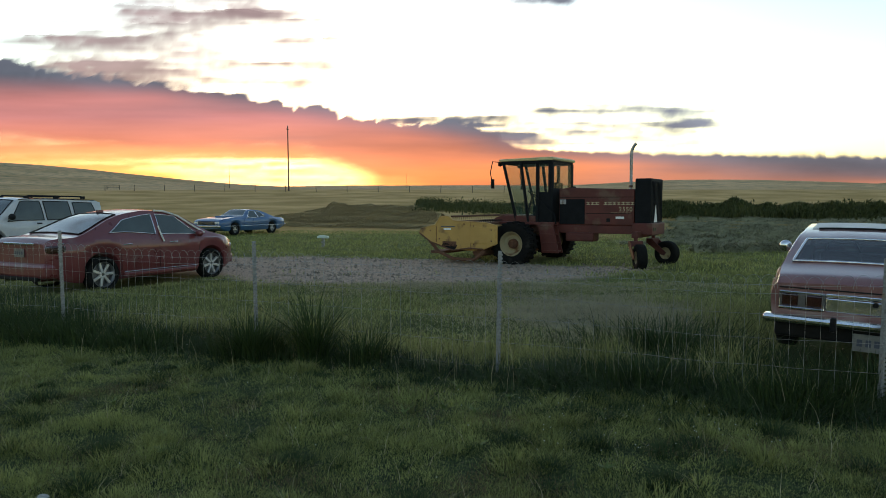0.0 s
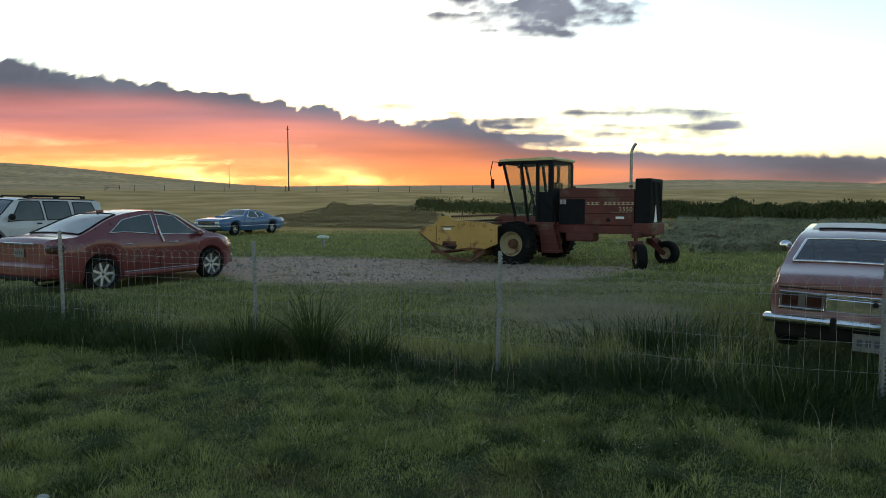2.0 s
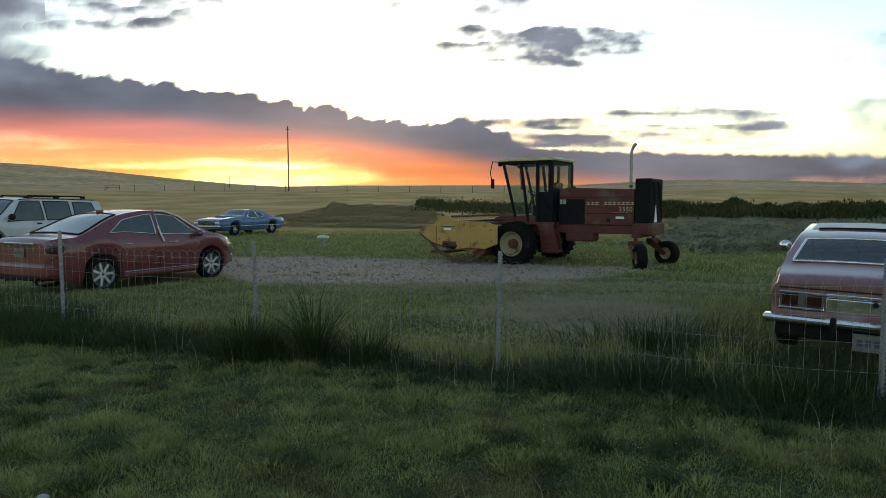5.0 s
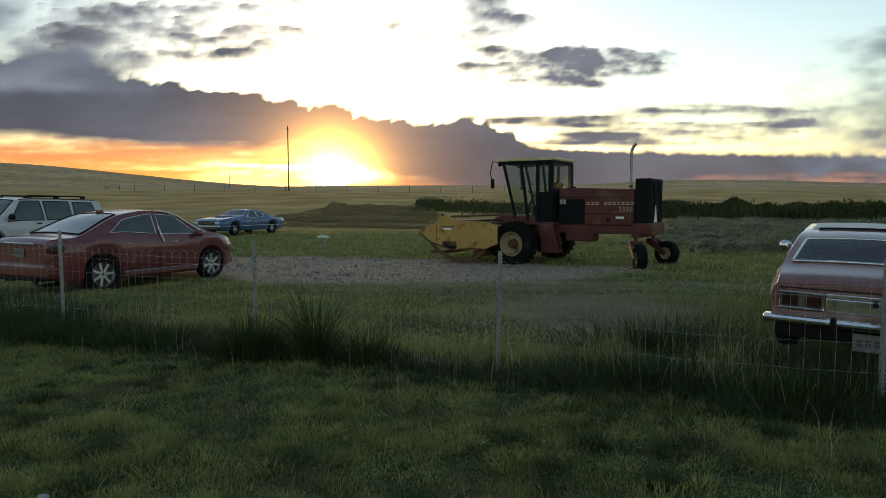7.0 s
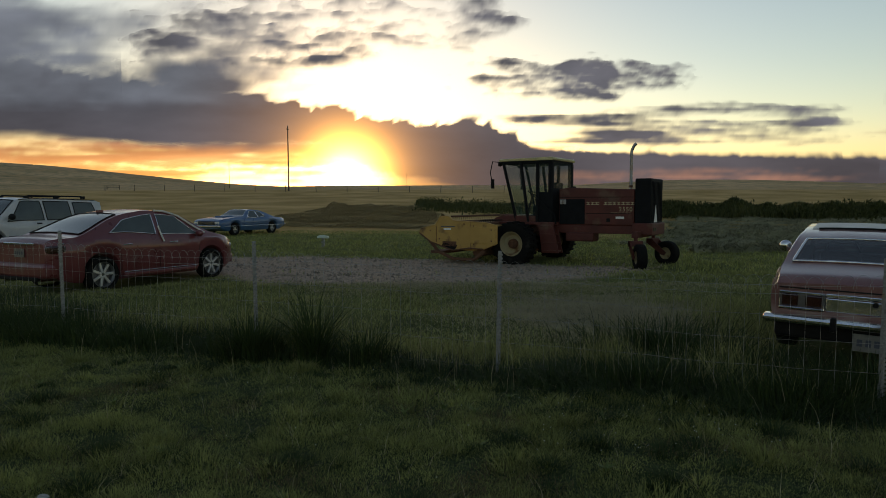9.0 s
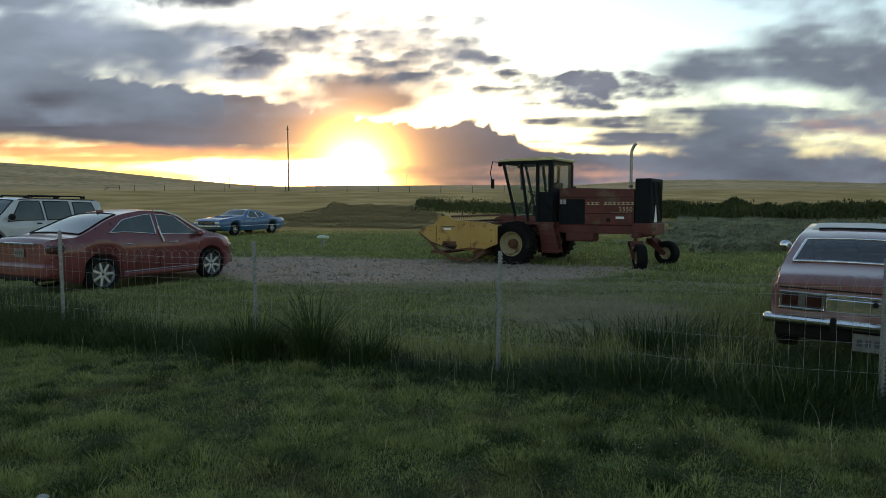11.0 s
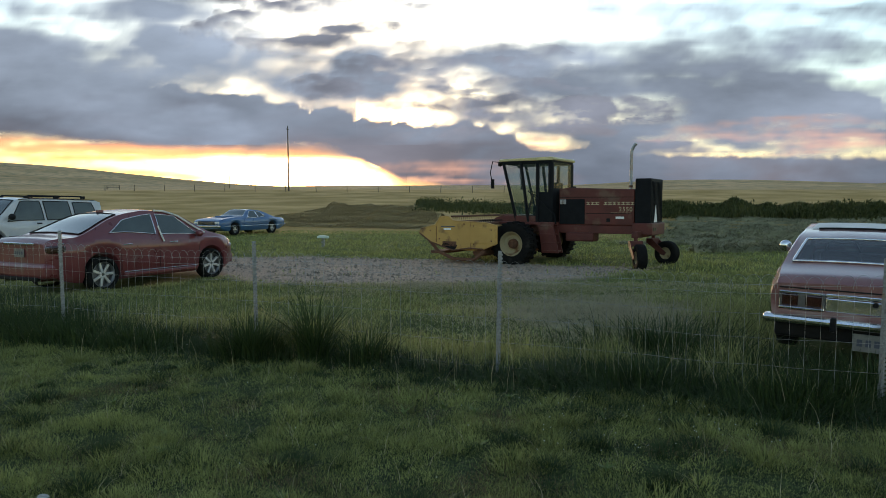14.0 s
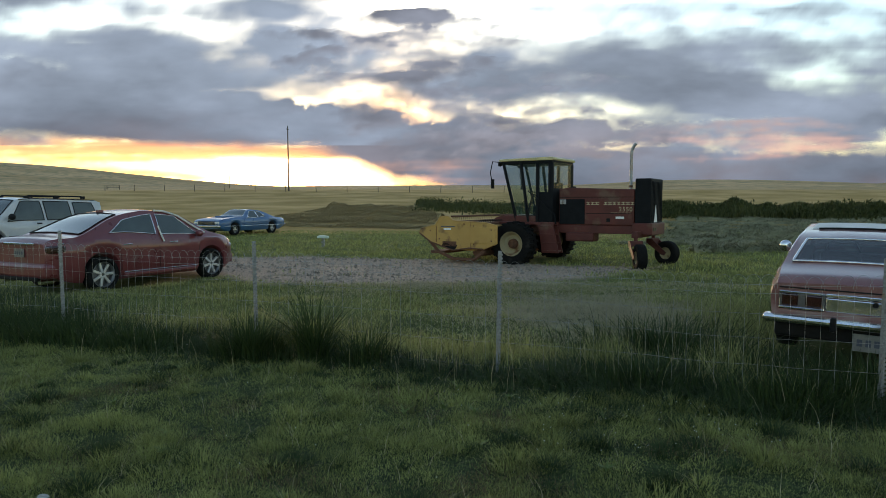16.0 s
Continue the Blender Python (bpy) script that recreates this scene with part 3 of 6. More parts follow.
            p = self.side(x, v, out)
            p.y *= y_sign
            return p
        return self.patch(name, parent, point, material, trim, trim_r, label, sub)

    def screen(self, name, parent, x0, x1, s0, s1, material, trim=None, trim_r=0.012, label="", sub="window_trim"):
        """A windscreen or rear window from x0 (half share s0) to x1 (s1)."""
        def point(i, j, out):
            x = x0 + (x1 - x0) * j
            return self.over(x, (2 * i - 1) * (s0 + (s1 - s0) * j), out)
        return self.patch(name, parent, point, material, trim, trim_r, label, sub)

    def patch(self, name, parent, point, material, trim, trim_r, label, sub):
        N, M = 10, 8
        bm = bmesh.new()
        grid = [[bm.verts.new(point(i / N, j / M, 0.008)) for i in range(N + 1)] for j in range(M + 1)]
        for j in range(M):
            for i in range(N):
                bm.faces.new((grid[j][i], grid[j][i + 1], grid[j + 1][i + 1], grid[j + 1][i]))
        ob = part(name, bm, material, parent, label, smooth=True)
        if trim:
            rim = [point(i / N, 0, 0.01) for i in range(N)] + [point(1, j / M, 0.01) for j in range(M)]
            rim += [point(1 - i / N, 1, 0.01) for i in range(N)] + [point(0, 1 - j / M, 0.01) for j in range(M)]
            part(sub, tube(rim, trim_r, sides=6, closed=True), trim, ob, smooth=True)
        return ob


def wheel(parent, x, y, radius, width, rim_share, rim_mat, spokes, spin=0.0, out=1, name="wheel"):
    """A wheel: the rim with its spokes, and the tyre on it. out: +1 for the left side, -1 for the right."""
    R, w = radius, width / 2
    r = R * rim_share
    bm = lathe([(0.0, w * 0.45), (r * 0.2, w * 0.5), (r * 0.22, w * 0.2), (r * 0.8, w * 0.05), (r * 0.86, w * 0.5), (r * 0.97, w * 0.85), (r, w * 0.8), (r, -w * 0.8), (0.0, -w * 0.6)])
    m = Matrix.Translation((x, y, radius)) @ (Matrix.Identity(4) if out > 0 else Matrix.Rotation(math.pi, 4, "Z"))
    rim = part(name, bm, rim_mat, parent, m=m)
    if spokes:
        bm = bmesh.new()
        box_bm(bm, r * 0.12, r * 0.93, w * 0.3, w * 0.66, -r * 0.1, r * 0.1, r * 0.03)
        first = part("spoke", bm, ALLOY_FACE, rim, m=Matrix.Rotation(spin, 4, "Y"))
        for k in range(1, spokes):
            place_part("spoke", first.data, rim, m=Matrix.Rotation(spin + k * math.tau / spokes, 4, "Y"))
    bm = lathe([(r * 0.98, w * 0.8), (r * 1.06, w * 0.98), (R * 0.9, w), (R * 0.975, w * 0.85), (R, w * 0.6), (R, -w * 0.6), (R * 0.975, -w * 0.85), (R * 0.9, -w), (r * 1.02, -w * 0.9)])
    part("tyre", bm, TYRE, rim, smooth=True)
    return rim


def plate(parent, m, w=0.3, h=0.15):
    """A number plate with unreadable bars."""
    b = part("number_plate", box(-0.006, 0.006, -w / 2, w / 2, -h / 2, h / 2, 0.003), PLATE, parent, "white licence plate with dark bars", m=m)
    for k in range(4):
        y = -w * 0.33 + k * w * 0.22
        part("plate_bar", box(-0.0095, -0.0065, y - w * 0.07, y + w * 0.07, -h * 0.2, h * 0.2, 0), INK, b)


def mirror(parent, x, y, z, sgn, material, size=0.09, name="side_mirror"):
    bm = bmesh.new()
    bmesh.ops.create_icosphere(bm, subdivisions=2, radius=1.0)
    for v in bm.verts:
        v.co = Vector((v.co.x * size * 0.6, v.co.y * size * 1.15, v.co.z * size * 0.8))
    ob = part(name, bm, material, parent, smooth=True, m=Matrix.Translation((x, y + sgn * size * 1.2, z)))
    part("mirror_arm", tube([(0, -sgn * size * 1.4, -size * 0.5), (0, -sgn * size * 0.4, -size * 0.2)], 0.018), material, ob)


def make_sedan(m):
    car = thing("sedan", m, "dusty dark red four-door sedan parked on grass", "car")
    sh = Shell([(-2.45, 1.0), (-2.35, 1.08), (-1.85, 1.13), (-1.0, 1.47), (-0.4, 1.58), (0.1, 1.585), (0.6, 1.5), (1.35, 1.13), (1.85, 1.0), (2.15, 0.87), (2.3, 0.63)],
               [(-2.45, 0.96), (-1.6, 1.04), (0, 1.02), (1.3, 0.98), (1.9, 0.88), (2.3, 0.61)],
               [(-2.45, 0.72), (-2.3, 0.84), (-1.7, 0.92), (0, 0.925), (1.4, 0.92), (1.9, 0.88), (2.15, 0.76), (2.3, 0.6)],
               0.62, 1.585, 1.03, 0.22, (-1.4, 1.4), 0.345, 0.39)
    sh.body("body", SEDAN_RED, car)
    for sgn in (1, -1):
        sh.pane("rear_side_window", car, [(-1.22, 0.3), (-0.12, 0.1), (-0.1, 0.86), (-0.86, 0.76)], sgn, CAR_GLASS, CHROME, 0.009)
        sh.pane("front_side_window", car, [(-0.02, 0.1), (1.05, 0.12), (0.52, 0.86), (0.02, 0.86)], sgn, CAR_GLASS, CHROME, 0.009)
        mirror(car, 0.95, sgn * 0.87, 1.06, sgn, SEDAN_RED, 0.1)
        for x in (-0.85, 0.3):
            part("door_handle", tube([(x - 0.1, sgn * 0.925, 0.9), (x, sgn * 0.95, 0.905), (x + 0.1, sgn * 0.925, 0.9)], 0.014), CHROME, car, "chrome door handle")
        part("side_skirt", box(-0.95, 0.95, sgn * 0.9 - 0.03, sgn * 0.9 + 0.03, 0.26, 0.34, 0.02), SEDAN_RED, car)
        part("sill_trim", tube([(-0.95, sgn * 0.928, 0.36), (0.95, sgn * 0.928, 0.36)], 0.008), CHROME, car)
        for a, b in ((-0.07, 0.9), (1.02, 0.86), (-1.0, 0.9)):
            part("door_gap", tube([(a, sgn * 0.922, 0.4), (a, sgn * 0.926, 0.6), (a, sgn * 0.92, b - 0.06), (a, sgn * 0.9, b)], 0.005, sides=5), BLACK, car)
        part("tail_light", box(-2.44, -2.1, sgn * 0.71 - 0.16, sgn * 0.71 + 0.12, 0.8, 0.95, 0.04), LENS_RED, car, "red tail light")
        part("chrome_strip", tube([(-2.4, sgn * 0.45, 0.97), (-2.36, sgn * 0.72, 0.975), (-2.16, sgn * 0.865, 0.975)], 0.02), CHROME, car)
        part("headlight", box(1.85, 2.16, sgn * 0.7 - 0.07, sgn * 0.7 + 0.07, 0.7, 0.79, 0.03), LENS_CLEAR, car)
        part("exhaust_tip", tube([(-2.46, sgn * 0.55, 0.28), (-2.2, sgn * 0.55, 0.28)], 0.05, sides=12), CHROME, car)
        for x in (-1.4, 1.4):
            wheel(car, x, sgn * 0.81, 0.345, 0.235, 0.73, ALLOY, 7, 0.2 if x > 0 else 0.5, sgn)
    sh.screen("rear_window", car, -1.78, -0.85, 0.9, 0.86, CAR_GLASS, BLACK, 0.012)
    sh.screen("windscreen", car, 1.3, 0.5, 0.92, 0.88, CAR_GLASS, BLACK, 0.012)
    part("chrome_strip", tube([(-2.46, -0.45, 0.975), (-2.49, 0, 0.975), (-2.46, 0.45, 0.975)], 0.024), CHROME, car, "chrome boot lid strip")
    part("rear_bumper", box(-2.52, -2.2, -0.82, 0.82, 0.34, 0.62, 0.07), SEDAN_RED, car)
    part("bumper_insert", box(-2.535, -2.45, -0.6, 0.6, 0.3, 0.37, 0.02), BLACK, car)
    part("front_bumper", box(2.1, 2.34, -0.66, 0.66, 0.3, 0.55, 0.08), SEDAN_RED, car)
    plate(car, Matrix.Translation((-2.47, 0.0, 0.8)))
    b = bmesh.new()
    box_bm(b, -0.1, 0.06, -0.012, 0.012, 0.0, 0.05, 0.008)
    part("antenna_fin", b, SEDAN_RED, car, m=Matrix.Translation((-0.75, 0.0, 1.53)))
    # pale hose of a broken drip moulding hangs along the door pillar
    part("door_moulding", tube([Vector((sh.side(x, v, 0.02).x, -sh.side(x, v, 0.02).y, sh.side(x, v, 0.02).z)) for x, v in ((1.22, 0.4), (0.95, 0.7), (0.62, 0.95), (0.3, 1.0), (0.04, 1.0))], 0.022), PALE_CREAM, car, "pale grey roof edge moulding")
    part("pillar_strip", tube([Vector((0.0, -0.8, 1.24)), Vector((-0.01, -0.9, 1.07)), Vector((0.03, -0.945, 0.92))], 0.018), PALE_CREAM, car, "pale loose weather strip")
    return car


def make_suv(m):
    car = thing("suv", m, "white boxy sport utility vehicle with roof rack", "car")
    sh = Shell([(-2.25, 1.62), (-2.1, 1.68), (0.0, 1.72), (0.55, 1.68), (1.15, 1.18), (1.5, 1.12), (2.2, 1.02), (2.35, 0.8)],
               [(-2.3, 1.01), (1.2, 0.99), (2.0, 0.94), (2.35, 0.75)],
               [(-2.3, 0.86), (-2.1, 0.9), (1.2, 0.9), (2.0, 0.86), (2.35, 0.76)],
               0.7, 1.72, 1.0, 0.34, (-1.35, 1.4), 0.37, 0.43)
    sh.body("body", WHITE_PAINT, car)
    for sgn in (1, -1):
        sh.pane("cargo_window", car, [(-2.1, 0.1), (-1.28, 0.08), (-1.25, 0.86), (-1.95, 0.86)], sgn, CAR_GLASS, BLACK, 0.012)
        sh.pane("rear_side_window", car, [(-1.15, 0.08), (-0.3, 0.06), (-0.25, 0.88), (-1.1, 0.88)], sgn, CAR_GLASS, BLACK, 0.012)
        sh.pane("front_side_window", car, [(-0.2, 0.06), (0.95, 0.08), (0.48, 0.88), (-0.14, 0.9)], sgn, CAR_GLASS, BLACK, 0.012)
        mirror(car, 0.9, sgn * 0.86, 1.16, sgn, BLACK, 0.12)
        rail = part("roof_rail", tube([(-1.8, sgn * 0.6, 1.71), (-1.7, sgn * 0.6, 1.765), (0.1, sgn * 0.6, 1.785), (0.25, sgn * 0.6, 1.73)], 0.022), BLACK, car)
        for x in (-1.75, -0.8, 0.15):
            part("rail_foot", box(x - 0.08, x + 0.08, sgn * 0.6 - 0.03, sgn * 0.6 + 0.03, 1.69, 1.775, 0.015), BLACK, rail)
        part("drip_strip", tube([Vector((x, sgn * sh.side(x, 1.0, 0.01).y, sh.side(x, 1.0).z)) for x in (-2.1, -1.0, 0.0, 0.5)], 0.014), BLACK, car)
        part("door_handle", box(-0.1, 0.06, sgn * 0.9 - 0.02, sgn * 0.9 + 0.02, 0.93, 0.97, 0.01), BLACK, car)
        part("cladding", box(-0.9, 0.95, sgn * 0.89 - 0.03, sgn * 0.89 + 0.03, 0.45, 0.6, 0.02), BLACK, car)
        part("tail_light", box(-2.32, -2.2, sgn * 0.8 - 0.06, sgn * 0.8 + 0.08, 0.85, 1.1, 0.02), LENS_RED, car)
        for x in (-1.35, 1.4):
            wheel(car, x, sgn * 0.79, 0.37, 0.235, 0.62, ALLOY, 5, 0.1, sgn)
    sh.screen("windscreen", car, 1.12, 0.6, 0.92, 0.9, CAR_GLASS, BLACK, 0.015)
    for x in (-1.45, -0.3):
        part("crossbar", tube([(x, -0.6, 1.775), (x, 0.6, 1.775)], 0.018), BLACK, car)
    part("bumper", box(-2.4, -2.25, -0.85, 0.85, 0.4, 0.58, 0.04), BLACK, car)
    return car


def make_coupe(m):
    car = thing("muscle_car", m, "faded blue two-door fastback coupe from the seventies", "car")
    sh = Shell([(-2.6, 0.82), (-2.4, 0.9), (-1.7, 0.97), (-0.75, 1.3), (-0.3, 1.36), (0.2, 1.35), (0.8, 1.02), (1.5, 0.97), (2.4, 0.88), (2.6, 0.78)],
               [(-2.6, 0.76), (-1.2, 0.9), (0, 0.86), (1.5, 0.86), (2.6, 0.74)],
               [(-2.6, 0.84), (-2.2, 0.95), (-1.2, 0.99), (0, 0.96), (1.5, 0.97), (2.4, 0.95), (2.6, 0.9)],
               0.62, 1.36, 0.87, 0.24, (-1.45, 1.5), 0.34, 0.38)
    sh.body("body", BLUE_PAINT, car)
    for sgn in (1, -1):
        sh.pane("quarter_window", car, [(-0.85, 0.2), (-0.32, 0.1), (-0.25, 0.84), (-0.55, 0.82)], sgn, CAR_GLASS, CHROME, 0.014)
        sh.pane("door_window", car, [(-0.28, 0.1), (0.68, 0.12), (0.24, 0.84), (-0.21, 0.86)], sgn, CAR_GLASS, CHROME, 0.014)
        mirror(car, 0.62, sgn * 0.93, 0.95, sgn, CHROME, 0.07)
        for k in (0, 1):
            y = sgn * (0.8 - 0.17 * k)
            part("headlight", lathe([(0.0, 0.02), (0.06, 0.015), (0.075, 0.0), (0.08, -0.04)], 20), LENS_CLEAR, car, m=Matrix.Translation((2.61, y, 0.67)) @ Matrix.Rotation(-math.pi / 2, 4, "Z"))
        for x in (-1.45, 1.5):
            wheel(car, x, sgn * 0.83, 0.335, 0.22, 0.6, ALLOY, 5, 0.3, sgn)
        part("side_strip", tube([(-2.3, sgn * 0.96, 0.5), (0, sgn * 0.975, 0.5), (2.3, sgn * 0.965, 0.5)], 0.01), CHROME, car)
    sh.screen("windscreen", car, 0.78, 0.22, 0.93, 0.9, CAR_GLASS, CHROME, 0.014)
    sh.screen("rear_window", car, -1.5, -0.78, 0.85, 0.85, CAR_GLASS, CHROME, 0.014)
    part("front_bumper", box(2.58, 2.72, -0.95, 0.95, 0.44, 0.55, 0.04), CHROME, car, "chrome front bumper")
    part("grille", box(2.56, 2.63, -0.58, 0.58, 0.58, 0.75, 0.01), BLACK, car)
    for k in range(3):
        part("grille_bar", box(2.625, 2.645, -0.58, 0.58, 0.61 + 0.05 * k, 0.625 + 0.05 * k, 0.003), CHROME, car)
    part("hood_scoop", box(0.95, 1.7, -0.3, 0.3, 0.95, 1.02, 0.03), BLUE_PAINT, car)
    part("rear_bumper", box(-2.7, -2.58, -0.88, 0.88, 0.45, 0.56, 0.04), CHROME, car)
    return car


def make_old_car(m):
    car = thing("hatchback_coupe", m, "weathered maroon seventies coupe with chrome bumper beside the wire fence", "car")
    sh = Shell([(-2.42, 0.84), (-2.35, 0.9), (-1.98, 0.98), (-1.35, 1.215), (-0.9, 1.285), (-0.3, 1.305), (0.2, 1.285), (0.85, 0.98), (1.5, 0.96), (2.3, 0.88), (2.5, 0.7)],
               [(-2.42, 0.8), (-1.9, 0.86), (0, 0.84), (1.5, 0.84), (2.5, 0.66)],
               [(-2.42, 0.87), (-2.2, 0.9), (-1.3, 0.925), (0, 0.92), (1.5, 0.9), (2.3, 0.87), (2.5, 0.8)],
               0.71, 1.305, 0.85, 0.25, (-1.35, 1.4), 0.33, 0.37)
    sh.body("body", FADED_RED, car, openings=((-1.9, -1.42), (0.26, 0.8)))
    for sgn in (1, -1):
        sh.pane("quarter_window", car, [(-1.0, 0.25), (-0.45, 0.12), (-0.35, 0.82), (-0.7, 0.78)], sgn, CAR_GLASS, CHROME, 0.012)
        sh.pane("door_window", car, [(-0.4, 0.12), (0.7, 0.12), (0.24, 0.82), (-0.3, 0.84)], sgn, CAR_GLASS, CHROME, 0.012)
        part("tail_panel", box(-2.455, -2.41, sgn * 0.6 - 0.2, sgn * 0.6 + 0.2, 0.58, 0.735, 0.02), DULL_TRIM, car, "dull tail light panel")
        part("tail_frame", tube([(-2.46, sgn * 0.41, 0.585), (-2.46, sgn * 0.79, 0.585), (-2.46, sgn * 0.79, 0.735), (-2.46, sgn * 0.41, 0.735)], 0.014, closed=True), CHROME, car, "thin chrome tail light frame")
        for y in (0.7, 0.5):
            part("tail_light", box(-2.47, -2.44, sgn * y - 0.07, sgn * y + 0.07, 0.6, 0.72, 0.015), LENS_RED, car, "dull red tail light")
        for x in (-1.35, 1.4):
            wheel(car, x, sgn * 0.78, 0.33, 0.2, 0.6, ALLOY, 5, 0.3, sgn)
        part("door_handle", box(-0.45, -0.28, sgn * 0.91 - 0.015, sgn * 0.91 + 0.02, 0.76, 0.79, 0.006), CHROME, car)
        part("bumper_guard", box(-2.64, -2.56, sgn * 0.32 - 0.025, sgn * 0.32 + 0.025, 0.42, 0.55, 0.015), BLACK, car)
    bm = lathe([(0.0, 0.02), (0.07, 0.015), (0.078, 0.0), (0.06, -0.06), (0.0, -0.09)], 24)
    part("side_mirror", bm, CHROME, car, "round chrome mirror", m=Matrix.Translation((0.6, 1.04, 0.94)) @ Matrix.Rotation(math.pi / 2, 4, "Z"), smooth=True)
    part("mirror_stalk", tube([(0.6, 0.9, 0.86), (0.61, 1.0, 0.9), (0.61, 1.04, 0.92)], 0.012), CHROME, car)
    sh.screen("rear_window", car, -1.92, -1.4, 0.9, 0.87, CLEAR_GLASS, CHROME, 0.014, sub="chrome_surround")
    sh.screen("windscreen", car, 0.82, 0.24, 0.93, 0.9, CLEAR_GLASS, CHROME, 0.014)
    part("parcel_shelf", box(-1.85, -1.2, -0.6, 0.6, 0.82, 0.85, 0.01), BLACK, car)
    part("dashboard", box(0.45, 0.95, -0.7, 0.7, 0.72, 0.9, 0.04), BLACK, car)
    part("rear_bench", prism([(-1.15, 0.4), (-0.95, 0.4), (-1.1, 0.9), (-1.22, 0.9)], -0.6, 0.6, 0.03), BLACK, car)
    for sgn in (1, -1):
        part("front_seat", prism([(-0.3, 0.35), (-0.1, 0.35), (-0.28, 0.98), (-0.4, 0.98)], sgn * 0.36 - 0.22, sgn * 0.36 + 0.22, 0.04), BLACK, car)
    ring = [Matrix.Translation((0.32, 0.36, 0.93)) @ Matrix.Rotation(radians(-62), 4, "Y") @ Vector((0.19 * math.cos(a * math.tau / 24), 0.19 * math.sin(a * math.tau / 24), 0)) for a in range(24)]
    part("steering_wheel", tube(ring, 0.014, sides=6, closed=True), BLACK, car)
    bm = bmesh.new()
    rows = [[bm.verts.new(sh.over(-0.9 + 1.03 * j / 8, s / 5 * 0.9, 0.006)) for s in range(-5, 6)] for j in range(9)]
    for j in range(8):
        for i in range(10):
            bm.faces.new((rows[j][i], rows[j][i + 1], rows[j + 1][i + 1], rows[j + 1][i]))
    part("roof_strip", tube([sh.over(-0.93, s / 5 * 0.8, 0.012) for s in range(-5, 6)], 0.011, sides=6), BLACK, car, "black strip across the roof edge")
    part("roof_cover", bm, PALE_CREAM, car, "pale cream sheet over the roof", smooth=True)
    part("trunk_gap", tube([(-2.43, -0.8, 0.775), (-2.445, 0.0, 0.785), (-2.43, 0.8, 0.775)], 0.007, sides=5), BLACK, car)
    part("tail_strip", box(-2.45, -2.42, -0.4, 0.4, 0.71, 0.75, 0.01), CHROME, car, "bright metal strip across the tail")
    part("tail_strip", box(-2.445, -2.42, -0.4, 0.4, 0.575, 0.705, 0.01), CHROME, car, "dull ribbed metal tail panel")
    part("trunk_lock", lathe([(0.0, 0.012), (0.022, 0.01), (0.026, 0.0)], 16), BLACK, car, m=Matrix.Translation((-2.46, 0.0, 0.68)) @ Matrix.Rotation(math.pi / 2, 4, "Z"))
    part("rear_bumper", box(-2.6, -2.46, -0.92, 0.92, 0.45, 0.53, 0.03), CHROME, car, "scratched chrome rear bumper")
    # valance blackened: the dark void under the bumper is put into its colour
    part("shaded_valance", box(-2.46, -2.36, -0.82, 0.82, 0.3, 0.44, 0.03), BLACK, car)
    plate(car, Matrix.Translation((-2.5, 0.0, 0.33)), 0.31, 0.16)
    return car


def on_ground(x, y, turn, lift=0.0):
    """A pose on the falling yard, tilted with it."""
    tilt = -math.degrees(math.atan(0.0225))
    return pose(x, y, ground_z(x, y) + lift, tilt) @ pose(0, 0, 0, 0, 0, turn)


make_sedan(on_ground(-6.73, 15.0, 63.0, -0.035))
make_suv(on_ground(-13.0, 21.3, 246.0, 0.12))
make_coupe(on_ground(-11.1, 38.3, 244.0, -0.03))
make_old_car(pose(5.2, 8.35, 0.0, 0, 0, 58.5) @ pose(0, 0, 0, 1.4))


# ---- windrower ----
MACHINE_RED = surface("machine_red", (0.065, 0.017, 0.014), (0.13, 0.034, 0.026), 2.5, 0.55, bump=0.04, gloss=0.3, stain=(0.13, 0.07, 0.05), stain_scale=2.0, stain_at=0.56)
MACHINE_YELLOW = surface("machine_yellow", (0.38, 0.21, 0.05), (0.5, 0.3, 0.08), 2.0, 0.5, bump=0.05, stain=(0.17, 0.085, 0.035), stain_scale=2.6, stain_at=0.56)
ROOF_YELLOW = surface("roof_yellow", (0.48, 0.4, 0.18), (0.64, 0.55, 0.3), 2.0, 0.5, bump=0.03)
RIM_CREAM = surface("rim_cream", (0.3, 0.245, 0.135), (0.42, 0.35, 0.21), 4, 0.6, stain=(0.18, 0.09, 0.04), stain_scale=4, stain_at=0.58)
RUST = surface("rust", (0.07, 0.03, 0.018), (0.18, 0.08, 0.04), 9, 0.85, bump=0.2)
DARK_METAL = surface("dark_metal", (0.004, 0.005, 0.006), (0.012, 0.013, 0.015), 6, 0.65, bump=0.04, gloss=0.12)
STEEL = surface("steel", (0.22, 0.22, 0.23), (0.42, 0.42, 0.42), 10, 0.45, 0.7, stain=(0.2, 0.11, 0.06), stain_at=0.6)
CAB_GLASS = glass("cab_glass", (0.06, 0.1, 0.095), 0.14)
LETTER = surface("letter_cream", (0.36, 0.3, 0.18), (0.46, 0.4, 0.26), 20, 0.5, bump=0.0)
WHITE_SIGN = surface("sign_white", (0.7, 0.7, 0.68), (0.85, 0.85, 0.83), 9, 0.5, bump=0.02)


